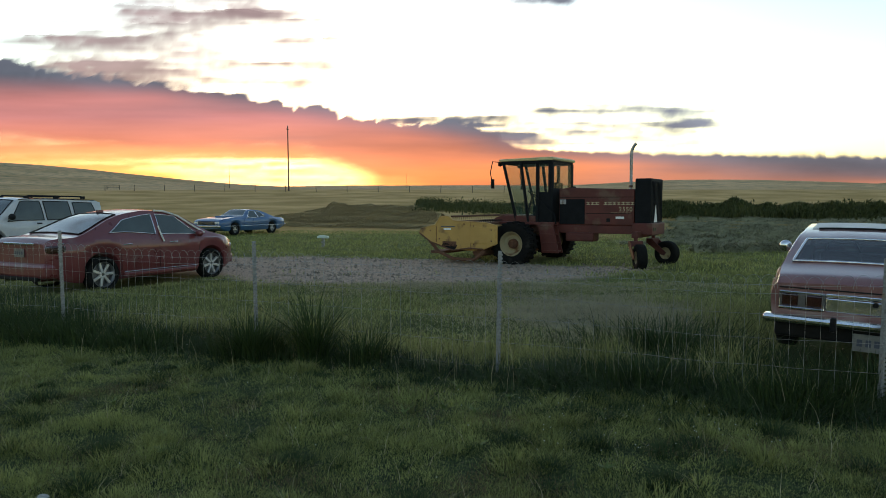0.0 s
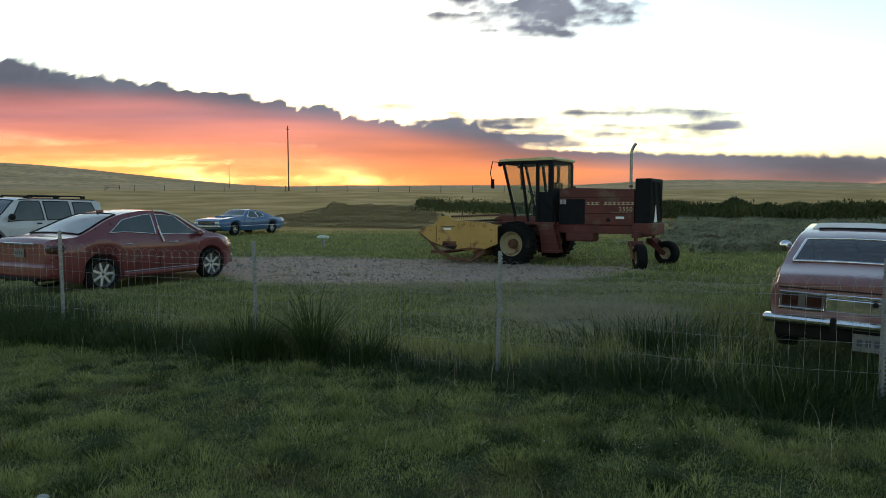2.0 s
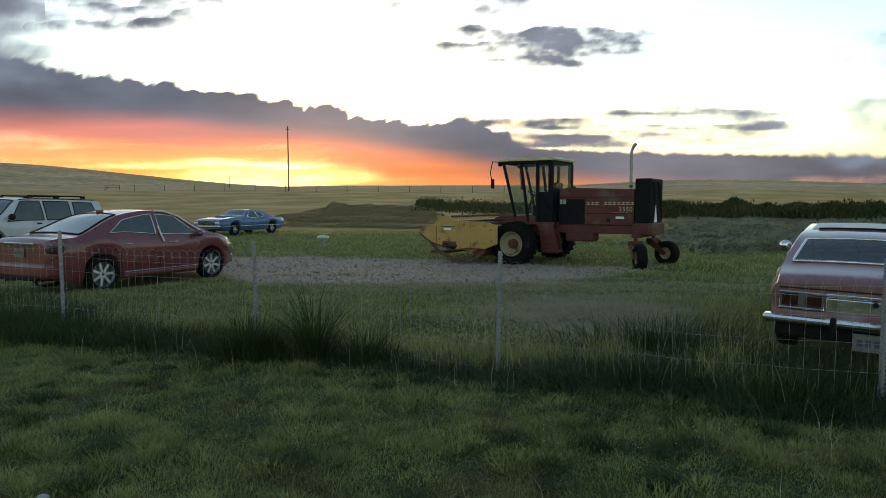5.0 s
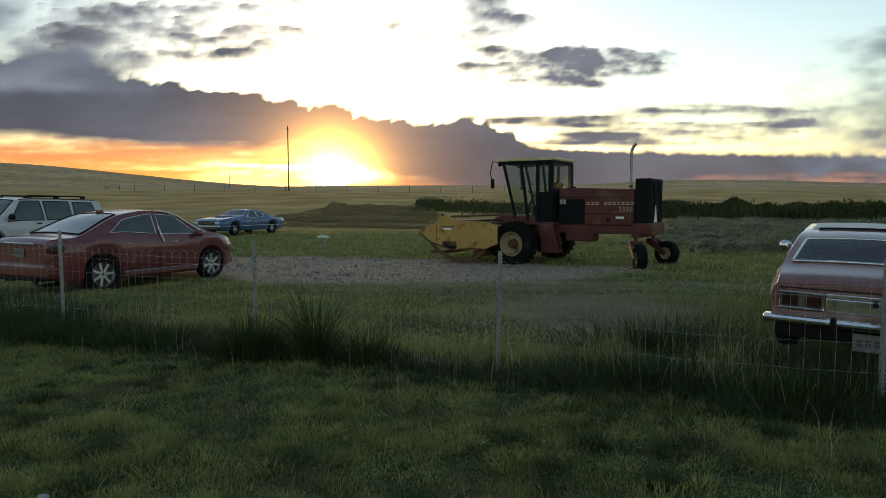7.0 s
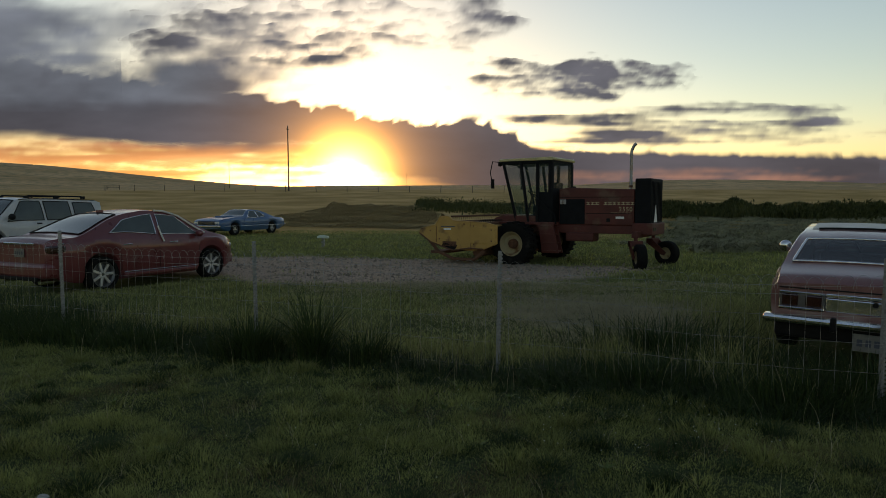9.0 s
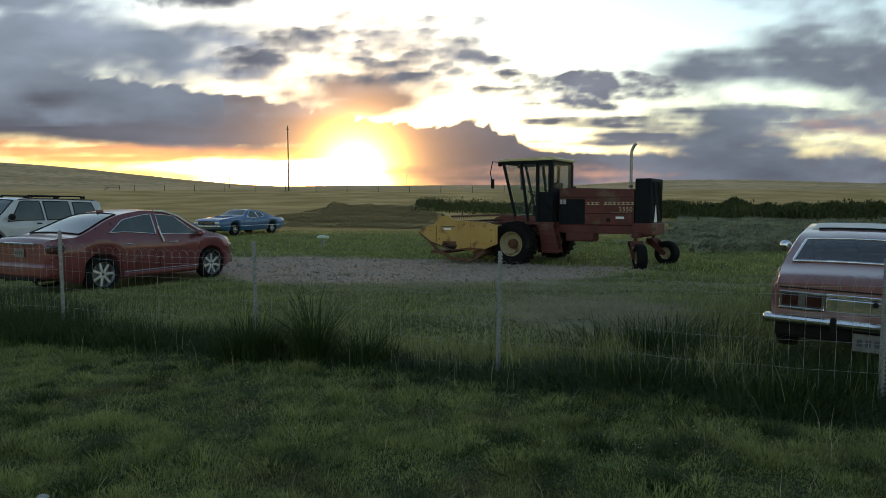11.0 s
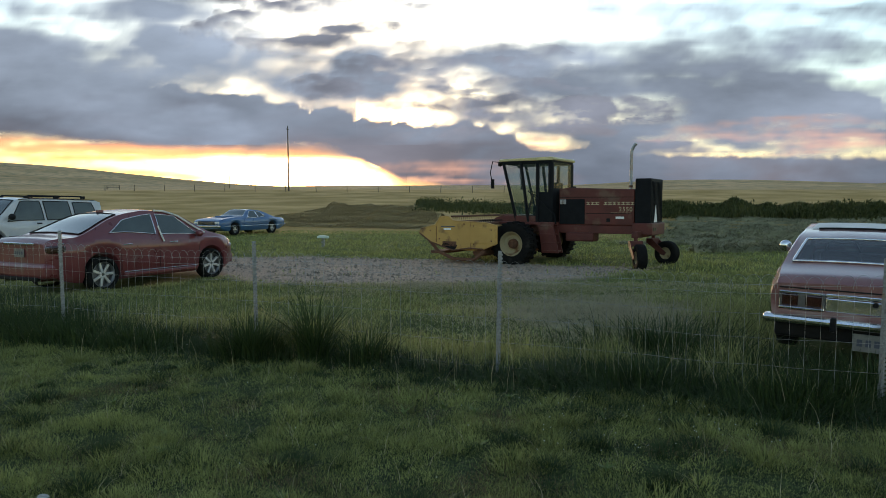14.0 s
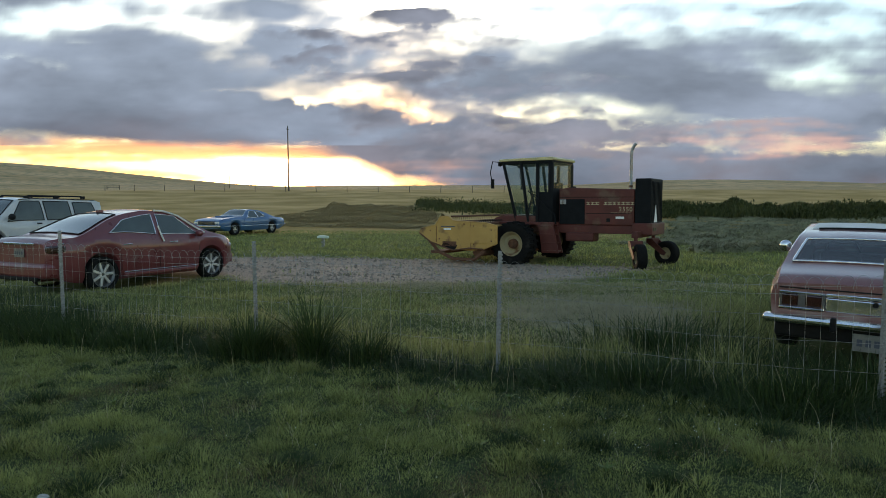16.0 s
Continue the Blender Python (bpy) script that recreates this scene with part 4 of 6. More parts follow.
def lettering(name, text, size, parent, m, material, spread=1.0):
    """Words in Blender's own font as a thin mesh."""
    cu = bpy.data.curves.new(name, "FONT")
    cu.body = text
    cu.size = size
    cu.extrude = 0.003
    cu.space_character = spread
    cu.align_x, cu.align_y = "CENTER", "CENTER"
    tmp = bpy.data.objects.new(name, cu)
    scene.collection.objects.link(tmp)
    bpy.context.view_layer.update()
    me = bpy.data.meshes.new_from_object(tmp.evaluated_get(bpy.context.evaluated_depsgraph_get()))
    bpy.data.objects.remove(tmp)
    me.materials.clear()
    me.materials.append(material)
    return place_part(name, me, parent, m=m)


def lug_tyre(parent, R, r, width, lugs=22):
    """Farm tyre with raised slanting lugs."""
    w = width / 2
    bm = lathe([(r, w * 0.8), (r * 1.06, w * 0.95), (R * 0.8, w), (R * 0.93, w * 0.92), (R * 0.955, w * 0.6), (R * 0.955, -w * 0.6), (R * 0.93, -w * 0.92), (R * 0.8, -w), (r, -w * 0.8)], 44)
    ob = part("tyre", bm, TYRE, parent)
    for s in (1, -1):
        bm = bmesh.new()
        box_bm(bm, R * 0.93, R, 0.0, s * w * 1.02, -0.03, 0.03, 0.008)
        first = part("tyre_lug", bm, TYRE, parent, m=Matrix.Rotation(0.25 * (1 - s) * math.tau / lugs, 4, "Y"))
        for k in range(1, lugs):
            place_part("tyre_lug", first.data, parent, m=Matrix.Rotation((k + 0.25 * (1 - s)) * math.tau / lugs, 4, "Y"))
    return ob


def make_windrower(m):
    top = thing("windrower", m, "dark red self-propelled windrower with yellow hay header", "farm machine")
    # drive wheels
    for sgn in (1, -1):
        R, w = 0.61, 0.52
        r = R * 0.55
        bm = lathe([(0.0, 0.1), (0.09, 0.1), (0.1, 0.04), (0.2, 0.02), (r * 0.78, 0.06), (r * 0.86, 0.14), (r * 0.98, w * 0.42), (r * 1.02, w * 0.42), (r * 1.02, -w * 0.42), (r * 0.9, -w * 0.4), (0.0, -0.1)], 40)
        mm = Matrix.Translation((0, sgn * 1.5, R)) @ (Matrix.Identity(4) if sgn > 0 else Matrix.Rotation(math.pi, 4, "Z"))
        rim = part("drive_wheel", bm, RIM_CREAM, top, "cream steel drive wheel with lugged tyre", m=mm, smooth=False)
        lug_tyre(rim, R, r, w)
        part("hub", lathe([(0.0, 0.2), (0.07, 0.19), (0.075, 0.13), (0.13, 0.12), (0.14, 0.05), (0.14, 0.0)], 24), RUST, rim)
        for k in range(8):
            a = k * math.tau / 8
            part("wheel_bolt", tube([(0.105 * math.cos(a), 0.1, 0.105 * math.sin(a)), (0.105 * math.cos(a), 0.145, 0.105 * math.sin(a))], 0.014, sides=6), RUST, rim)
        part("drive_leg", box(-0.2, 0.2, sgn * 1.05 - 0.16, sgn * 1.05 + 0.16, 0.42, 1.0, 0.03), MACHINE_RED, top)
        part("final_drive", tube([(0, sgn * 0.85, 0.61), (0, sgn * 1.4, 0.61)], 0.17, sides=16), RUST, top)
    part("drive_axle", box(-0.16, 0.16, -1.2, 1.2, 0.78, 1.02, 0.03), MACHINE_RED, top)
    # frame
    for sgn in (1, -1):
        part("frame_rail", box(-3.4, 0.65, sgn * 0.52 - 0.07, sgn * 0.52 + 0.07, 0.9, 1.12, 0.015), MACHINE_RED, top)
    for x in (-3.3, -2.2, -1.0, 0.3):
        part("cross_member", box(x - 0.06, x + 0.06, -0.5, 0.5, 0.92, 1.08, 0.01), MACHINE_RED, top)
    part("platform", box(-0.95, 0.75, -0.95, 0.95, 1.12, 1.2, 0.015), MACHINE_RED, top)
    part("front_deck", prism([(0.3, 1.18), (1.0, 1.18), (0.98, 1.3), (0.72, 1.38), (0.3, 1.38)], -0.75, 0.75, 0.01), MACHINE_RED, top)
    # ladder on the near side
    ladder = part("ladder", prism([(-0.95, 1.15), (-0.5, 1.15), (-0.62, 0.35), (-1.12, 0.35)], 1.0, 1.03, 0.004), MACHINE_RED, top)
    part("ladder_side", prism([(-0.95, 1.15), (-0.5, 1.15), (-0.62, 0.35), (-1.12, 0.35)], 0.7, 0.73, 0.004), MACHINE_RED, ladder)
    for k in range(4):
        z = 0.4 + 0.23 * k
        x = -0.88 + 0.06 * k
        part("ladder_step", box(x - 0.2, x + 0.2, 0.735, 1.06, z - 0.02, z + 0.02, 0.006), MACHINE_RED, ladder)
    part("hand_rail", tube([(-0.2, 0.86, 2.0), (-0.55, 0.9, 1.75), (-0.95, 0.9, 1.4), (-0.98, 0.9, 1.15)], 0.017), DARK_METAL, top)
    part("fuel_tank", box(-2.0, -1.2, 0.25, 0.75, 0.68, 0.92, 0.04), MACHINE_RED, top)
    # engine hood
    hood = part("engine_hood", prism([(-3.06, 1.12), (-0.95, 1.12), (-0.95, 2.12), (-1.2, 2.16), (-3.06, 2.1)], -0.6, 0.6, 0.025), MACHINE_RED, top, "dull red engine hood")
    part("side_door", box(-1.7, -0.97, 0.598, 0.612, 1.15, 1.84, 0.006), DARK_METAL, hood, "black engine side door")
    part("side_door", box(-1.7, -0.97, -0.612, -0.598, 1.15, 1.84, 0.006), DARK_METAL, hood)
    part("side_panel", box(-3.02, -1.72, 0.598, 0.616, 1.15, 1.86, 0.008), MACHINE_RED, hood)
    part("panel_groove", box(-3.0, -1.74, 0.612, 0.619, 1.44, 1.455, 0.0), BLACK, hood)
    part("panel_groove", box(-3.06, -0.95, 0.6, 0.608, 1.885, 1.9, 0.0), BLACK, hood)
    for x in (-1.12, -1.02):
        part("mirror_plate", box(x - 0.04, x + 0.035, 0.612, 0.63, 1.7, 1.83, 0.004), STEEL, hood)
    face = Matrix.Rotation(math.pi, 4, "Z") @ Matrix.Rotation(math.pi / 2, 4, "X")
    for k, wide in enumerate((0.1, 0.085, 0.13, 0.0, 0.1, 0.1, 0.08, 0.08, 0.11, 0.1, 0.1)):
        if wide:
            x = -1.8 - 0.122 * k
            for z in (1.685, 1.745):
                part("name_bar", box(x - wide / 2, x + wide / 2, 0.615, 0.62, z, z + 0.016, 0.0), LETTER, hood)
            part("name_bar", box(x - 0.012, x + 0.012, 0.6155, 0.6205, 1.7, 1.746, 0.0), LETTER, hood)
    lettering("model_number", "2550", 0.165, hood, Matrix.Translation((-2.84, 0.622, 1.56)) @ face, LETTER, 1.15)
    part("decal", box(-2.8, -2.57, 0.615, 0.62, 1.31, 1.37, 0.0), WHITE_SIGN, hood, "small white decal")
    part("decal_line", box(-2.97, -2.43, 0.615, 0.62, 1.468, 1.474, 0.0), LETTER, hood)
    part("latch", box(-2.42, -2.32, 0.615, 0.635, 1.22, 1.32, 0.01), BLACK, hood)
    part("filler_cap", tube([(-1.2, 0.1, 2.1), (-1.2, 0.1, 2.2)], 0.06, sides=14), BLACK, hood)
    # radiator screen box at the tail
    box_ob = part("radiator_box", box(-3.5, -3.08, -0.62, 0.62, 1.16, 2.38, 0.03), DARK_METAL, top, "tall black radiator screen box")
    for k in range(9):
        y = -0.52 + 0.13 * k
        part("screen_rib", box(-3.515, -3.498, y - 0.012, y + 0.012, 1.25, 2.3, 0.0), BLACK, box_ob)
    part("tail_panel", box(-3.56, -3.02, -0.68, 0.68, 0.88, 1.2, 0.03), MACHINE_RED, top)
    part("slow_sign", prism([(-0.16, 0.0), (0.16, 0.0), (0.0, 0.46)], -0.004, 0.004), WHITE_SIGN, top, "white faded slow vehicle triangle", m=Matrix.Translation((-3.53, 0.22, 1.22)) @ Matrix.Rotation(math.pi / 2, 4, "Z"))
    part("reflector", box(-3.57, -3.555, 0.3, 0.58, 1.0, 1.08, 0.0), LENS_RED, top)
    ex = part("exhaust_pipe", tube([(-2.75, -0.15, 2.05), (-2.75, -0.15, 3.05), (-2.76, -0.15, 3.18), (-2.82, -0.15, 3.3), (-2.88, -0.15, 3.36)], 0.042, sides=12), STEEL, top, "bent steel exhaust stack")
    part("exhaust_clamp", tube([(-2.75, -0.15, 2.16), (-2.75, -0.15, 2.22)], 0.055, sides=12), RUST, ex)
    # rear axle and casters
    part("rear_axle", box(-3.29, -3.11, -1.0, 1.0, 0.82, 0.98, 0.02), MACHINE_RED, top)
    for y, swing in ((0.9, -60.0), (-0.9, -18.0)):
        c = part("caster", tube([(0, 0, 0.98), (0, 0, 0.62)], 0.055, sides=14), MACHINE_RED, top, m=Matrix.Translation((-3.2, y, 0)) @ Matrix.Rotation(radians(swing), 4, "Z"))
        part("caster_fork", prism([(0.1, 0.72), (-0.05, 0.74), (-0.5, 0.36), (-0.44, 0.28), (-0.36, 0.3), (0.08, 0.6)], 0.14, 0.17), MACHINE_RED, c)
        part("caster_fork", prism([(0.1, 0.72), (-0.05, 0.74), (-0.5, 0.36), (-0.44, 0.28), (-0.36, 0.3), (0.08, 0.6)], -0.17, -0.14), MACHINE_RED, c)
        part("fork_crown", box(-0.08, 0.12, -0.17, 0.17, 0.6, 0.74, 0.01), MACHINE_RED, c)
        wheel(c, -0.44, 0.0, 0.34, 0.24, 0.5, RIM_CREAM, 0, 0, 1, "caster_wheel")
    # cab
    zb, zt = 1.2, 2.88
    for sgn in (1, -1):
        part("front_post", tube([(0.28, sgn * 0.74, zb), (0.7, sgn * 0.78, zt)], 0.045, sides=6), DARK_METAL, top)
        part("door_post", tube([(-0.1, sgn * 0.78, zb), (0.14, sgn * 0.8, zt)], 0.045, sides=6), DARK_METAL, top)
        part("rear_post", box(-0.84, -0.7, sgn * 0.76 - 0.05, sgn * 0.76 + 0.05, zb, zt, 0.01), DARK_METAL, top)
        part("mid_post", box(-0.42, -0.33, sgn * 0.78 - 0.04, sgn * 0.78 + 0.04, zb, zt, 0.01), DARK_METAL, top)
        part("side_pane", prism([(0.22, 1.36), (-0.06, 1.36), (0.14, zt), (0.66, zt)][::-1], sgn * 0.765, sgn * 0.771), CAB_GLASS, top, "tinted cab window")
        part("door_pane", prism([(-0.1, 1.36), (-0.33, 1.36), (-0.33, zt), (0.1, zt)], sgn * 0.77, sgn * 0.776), CAB_GLASS, top)
        part("quarter_pane", prism([(-0.42, 1.9), (-0.7, 1.9), (-0.7, zt), (-0.42, zt)], sgn * 0.765, sgn * 0.771), CAB_GLASS, top)
        part("lower_panel", box(-0.8, -0.34, sgn * 0.77 - 0.012, sgn * 0.77 + 0.012, zb, 2.05, 0.006), DARK_METAL, top)
        part("side_sill", box(-0.4, 0.3, sgn * 0.77 - 0.03, sgn * 0.77 + 0.03, zb, 1.37, 0.01), MACHINE_RED, top)
        part("work_light", lathe([(0.0, 0.05), (0.06, 0.045), (0.07, 0.0), (0.04, -0.06), (0.0, -0.07)], 18), BLACK, top, m=Matrix.Translation((0.86, sgn * 0.66, 2.86)) @ Matrix.Rotation(-math.pi / 2, 4, "Z"))
        arm = part("mirror_arm", tube([(0.72, sgn * 0.82, 2.9), (0.95, sgn * 0.98, 2.92), (1.0, sgn * 1.02, 2.6), (0.95, sgn * 1.02, 2.38)], 0.014), DARK_METAL, top)
        part("mirror_head", box(0.9, 0.95, sgn * 1.02 - 0.08, sgn * 1.02 + 0.08, 2.15, 2.42, 0.015), BLACK, arm, "hanging rear-view mirror")
    bm = bmesh.new()
    q = [bm.verts.new(p) for p in ((0.3, -0.7, 1.4), (0.3, 0.7, 1.4), (0.72, 0.74, zt), (0.72, -0.74, zt))]
    f = bm.faces.new(q)
    bmesh.ops.solidify(bm, geom=[f], thickness=0.006)
    part("front_pane", bm, CAB_GLASS, top, "sloping cab windscreen")
    part("rear_pane", box(-0.82, -0.814, -0.7, 0.7, 2.15, zt, 0.0), CAB_GLASS, top)
    part("rear_bulkhead", box(-0.84, -0.8, -0.72, 0.72, zb, 2.15, 0.0), DARK_METAL, top)
    part("header_rail", box(-0.82, 0.74, -0.81, 0.81, 2.84, 2.93, 0.02), DARK_METAL, top)
    part("cab_roof", prism([(-0.86, 2.925), (0.8, 2.925), (0.84, 2.95), (0.78, 2.99), (-0.82, 3.02), (-0.88, 2.98)], -0.84, 0.84, 0.015), ROOF_YELLOW, top, "faded yellow cab roof")
    seat = part("operator_seat", box(-0.68, -0.2, -0.25, 0.25, 1.6, 1.72, 0.04), BLACK, top)
    part("seat_back", prism([(-0.72, 1.7), (-0.58, 1.7), (-0.62, 2.32), (-0.74, 2.32)], -0.24, 0.24, 0.03), BLACK, seat)
    part("seat_base", box(-0.6, -0.28, -0.18, 0.18, 1.2, 1.6, 0.02), DARK_METAL, seat)
    part("steering_column", tube([(0.32, 0, 1.22), (0.1, 0, 1.98)], 0.04), BLACK, top)
    ring = [Matrix.Translation((0.08, 0, 2.02)) @ Matrix.Rotation(radians(-25), 4, "Y") @ Vector((0.19 * math.cos(a * math.tau / 24), 0.19 * math.sin(a * math.tau / 24), 0)) for a in range(24)]
    part("steering_wheel", tube(ring, 0.016, sides=6, closed=True), BLACK, top)
    part("control_lever", tube([(-0.25, 0.38, 1.3), (-0.15, 0.4, 1.85)], 0.02), BLACK, top)
    part("side_console", box(-0.6, -0.1, 0.34, 0.5, 1.2, 1.66, 0.03), BLACK, top)
    # header
    h = part("hay_header", prism([(0.75, 0.5), (0.75, 1.12), (1.1, 1.18), (1.95, 1.16), (2.15, 1.0), (2.1, 0.62), (1.5, 0.42), (0.95, 0.4)], -2.1, 2.1, 0.02), MACHINE_YELLOW, top, "dented rusty yellow hay header")
    for sgn in (1, -1):
        part("end_panel", prism([(0.2, 0.62), (0.2, 1.13), (0.5, 1.2), (1.55, 1.25), (1.72, 1.38), (1.98, 1.36), (2.15, 1.12), (2.62, 1.02), (2.7, 0.88), (2.3, 0.62), (1.55, 0.4), (1.05, 0.48), (0.6, 0.46)], sgn * 2.12, sgn * 2.2, 0.012), MACHINE_YELLOW, h, "yellow header end shield")
        part("shield_lip", tube([(0.22, sgn * 2.205, 1.12), (0.5, sgn * 2.205, 1.19), (1.55, sgn * 2.205, 1.24), (1.72, sgn * 2.205, 1.36), (1.97, sgn * 2.205, 1.345), (2.14, sgn * 2.205, 1.11), (2.6, sgn * 2.205, 1.01)], 0.016, sides=6), MACHINE_YELLOW, h)
        part("rust_edge", tube([(0.6, sgn * 2.2, 0.47), (1.05, sgn * 2.2, 0.49), (1.55, sgn * 2.2, 0.41), (2.3, sgn * 2.2, 0.63), (2.68, sgn * 2.2, 0.88)], 0.022, sides=6), RUST, h, "rusted lower edge")
        part("tear", prism([(1.5, 0.42), (1.42, 0.55), (1.58, 0.63), (1.66, 0.56), (1.82, 0.66), (1.95, 0.52)], sgn * 2.198, sgn * 2.208), BLACK, h, "dark torn opening in the sheet")
        part("panel_seam", box(0.98, 0.995, sgn * 2.205 - 0.006, sgn * 2.205 + 0.006, 0.5, 1.2, 0.0), RUST, h)
        part("panel_seam", box(2.1, 2.115, sgn * 2.205 - 0.006, sgn * 2.205 + 0.006, 0.62, 1.08, 0.0), RUST, h)
        for bx, bz in ((0.35, 0.7), (0.35, 1.0), (0.9, 1.1), (0.9, 0.6), (1.2, 1.15), (2.0, 0.72), (2.3, 0.95)):
            part("bolt_head", box(bx - 0.018, bx + 0.018, sgn * 2.212 - 0.012, sgn * 2.212 + 0.012, bz - 0.018, bz + 0.018, 0.004), RUST, h)
        part("inner_shield", box(0.3, 1.0, sgn * 2.205 - 0.012, sgn * 2.205 + 0.012, 0.62, 1.08, 0.01), MACHINE_YELLOW, h)
        part("skid_shoe", tube([(2.55, sgn * 2.1, 0.84), (2.1, sgn * 2.1, 0.36), (1.6, sgn * 2.1, 0.16), (0.95, sgn * 2.1, 0.16), (0.6, sgn * 2.1, 0.42)], 0.05), RUST, h, "rusty skid shoe")
        part("rust_patch", box(1.45, 1.9, sgn * 2.2 - 0.008, sgn * 2.2 + 0.008, 0.52, 0.66, 0.003), RUST, h)
        part("lift_arm", tube([(0.35, sgn * 0.75, 0.85), (0.9, sgn * 0.8, 0.5), (1.3, sgn * 0.8, 0.45)], 0.07), MACHINE_RED, top)
        part("header_decal", box(1.62, 1.86, sgn * 2.205 - 0.004, sgn * 2.205 + 0.004, 0.98, 1.03, 0.0), WHITE_SIGN, h)
        part("decal_bar", box(1.5, 1.95, sgn * 2.205 - 0.004, sgn * 2.205 + 0.004, 1.06, 1.09, 0.0), INK, h)
    part("cutter_bar", box(1.9, 2.35, -2.1, 2.1, 0.3, 0.38, 0.01), RUST, h)
    part("crop_roller", tube([(0.9, -2.0, 0.38), (0.9, 2.0, 0.38)], 0.14, sides=16), RUST, h)
    for k in range(5):
        a = k * math.tau / 5 + 0.5
        cx, cz = 1.75 + 0.34 * math.cos(a), 1.02 + 0.34 * math.sin(a)
        bat = part("reel_bat", tube([(cx, -2.05, cz), (cx, 2.05, cz)], 0.028), RUST, h)
        bm = bmesh.new()
        for i in range(34):
            y = -2.0 + 0.12 * i
            tube_bm(bm, [(cx, y, cz), (cx + 0.03, y, cz - 0.16)], 0.007, sides=4)
        part("reel_tines", bm, RUST, bat)
    part("drive_shield", box(0.45, 0.8, 1.3, 2.1, 0.55, 1.12, 0.03), MACHINE_YELLOW, h)
    part("top_beam", tube([(0.78, -2.1, 1.16), (0.78, 2.1, 1.16)], 0.05), RUST, h)
    bm = bmesh.new()
    for i in range(30):
        y = -2.05 + 0.14 * i
        tube_bm(bm, [(0.78, y, 1.2), (0.74, y + 0.07, 1.27), (0.78, y + 0.14, 1.2)], 0.012, sides=5)
    part("drive_chain", bm, BLACK, h)
    part("hydraulic_hose", tube([(0.6, 0.9, 1.1), (0.75, 1.05, 0.8), (0.6, 1.1, 0.6), (0.85, 1.2, 0.5)], 0.02), BLACK, top)
    return top


make_windrower(on_ground(2.75, 20.5, 149.0, -0.05))


# ---- fence, poles and yard things ----
GALV = surface("galvanised", (0.14, 0.145, 0.15), (0.36, 0.36, 0.36), 40, 0.55, 0.5, bump=0.1, stain=(0.25, 0.16, 0.1), stain_scale=9, stain_at=0.6)
WIRE = surface("wire", (0.15, 0.15, 0.145), (0.46, 0.46, 0.44), 30, 0.45, 0.35, bump=0.0)
POLE_WOOD = surface("pole_wood", (0.05, 0.038, 0.028), (0.13, 0.1, 0.075), 5, 0.9)
MINT = surface("mint_paint", (0.45, 0.55, 0.47), (0.62, 0.7, 0.62), 9, 0.6)

FENCE = [(-7.9, 10.2), (-5.0, 9.05), (-2.15, 7.9), (0.54, 6.76), (3.6, 5.58), (6.6, 4.4)]
POST_TOP = [1.14, 1.19, 1.14, 1.13, 1.18, 1.15]


def make_fence():
    fence = thing("wire_fence", Matrix.Identity(4), "sagging loop-top woven wire fence on studded steel posts", "fence")
    for (x, y), h in zip(FENCE, POST_TOP):
        z = ground_z(x, y)
        bm = bmesh.new()
        box_bm(bm, -0.018, 0.018, -0.003, 0.003, -0.3, h - z, 0.0)
        box_bm(bm, -0.003, 0.003, 0.0, 0.036, -0.3, h - z, 0.0)
        k = 0.08
        while k < h - z - 0.02:
            box_bm(bm, -0.024, 0.024, -0.014, -0.002, k, k + 0.018, 0.0)
            k += 0.036
        part("post", bm, GALV, fence, "grey studded steel post", m=pose(x, y, z, random.uniform(-1, 1), random.uniform(-1, 1), 22 + random.uniform(-8, 8)))
    for s in range(len(FENCE) - 1):
        (x0, y0), (x1, y1) = FENCE[s], FENCE[s + 1]
        L = math.hypot(x1 - x0, y1 - y0)
        off = Vector((-(y1 - y0), x1 - x0, 0)).normalized() * -0.03
        sag = 0.02 + 0.02 * (s % 2)

        def at(u, h):
            x, y = x0 + (x1 - x0) * u, y0 + (y1 - y0) * u
            g = ground_z(x, y)
            dip = sag * 4 * u * (1 - u) * h + 0.012 * noise.noise((u * 9, h * 3, s))
            lean = 0.05 * noise.noise((u * 3, h, s + 4))
            return Vector((x, y, g * max(1 - h, 0) + h * 1.03 - dip)) + off * (1 + lean * 8)
        n = int(L / 0.115)
        hs = [0.06, 0.28, 0.5, 0.7, 0.86, 0.93]
        for h in hs:
            part("line_wire", tube([at(i / 16, h) for i in range(17)], 0.0014, sides=4), WIRE, fence)
        bm = bmesh.new()
        for i in range(n):
            u, v = i / n, (i + 1) / n
            pts = [at(u, h) for h in (0.06, 0.35, 0.65, 0.9)]
            tube_bm(bm, pts, 0.0013, sides=4)
            arc = [at(u + (v - u) * (0.5 - 0.62 * math.cos(a * math.pi / 8)), 0.9 + 0.11 * math.sin(a * math.pi / 8)) for a in range(9)]
            tube_bm(bm, arc, 0.0015, sides=4)
        tagged(part("loop_wire", bm, WIRE, fence, "looped upright wires"), kind="stuff")


make_fence()


def make_pole(px, base, top, dist, label):
    p = sky_place(px, base, dist)
    z = ground_z(p.x, p.y)
    t = sky_place(px, top, dist).z
    pole = thing("utility_pole", Matrix.Translation((p.x, p.y, z)), label, "pole", "poles along the field")
    r = 0.13 * (t - z) / 11
    part("pole_shaft", tube([(0, 0, -0.5), (0, 0, (t - z) / 2), (0.02, 0, t - z)], r, r * 0.62, 10), POLE_WOOD, pole)
    part("insulator_pin", tube([(0.0, 0.0, t - z), (0.0, 0.0, t - z + 0.25)], 0.03, sides=6), STEEL, pole)
    part("crossarm", box(-0.06, 0.06, -0.9, 0.9, t - z - 0.6, t - z - 0.48, 0.01), POLE_WOOD, pole)


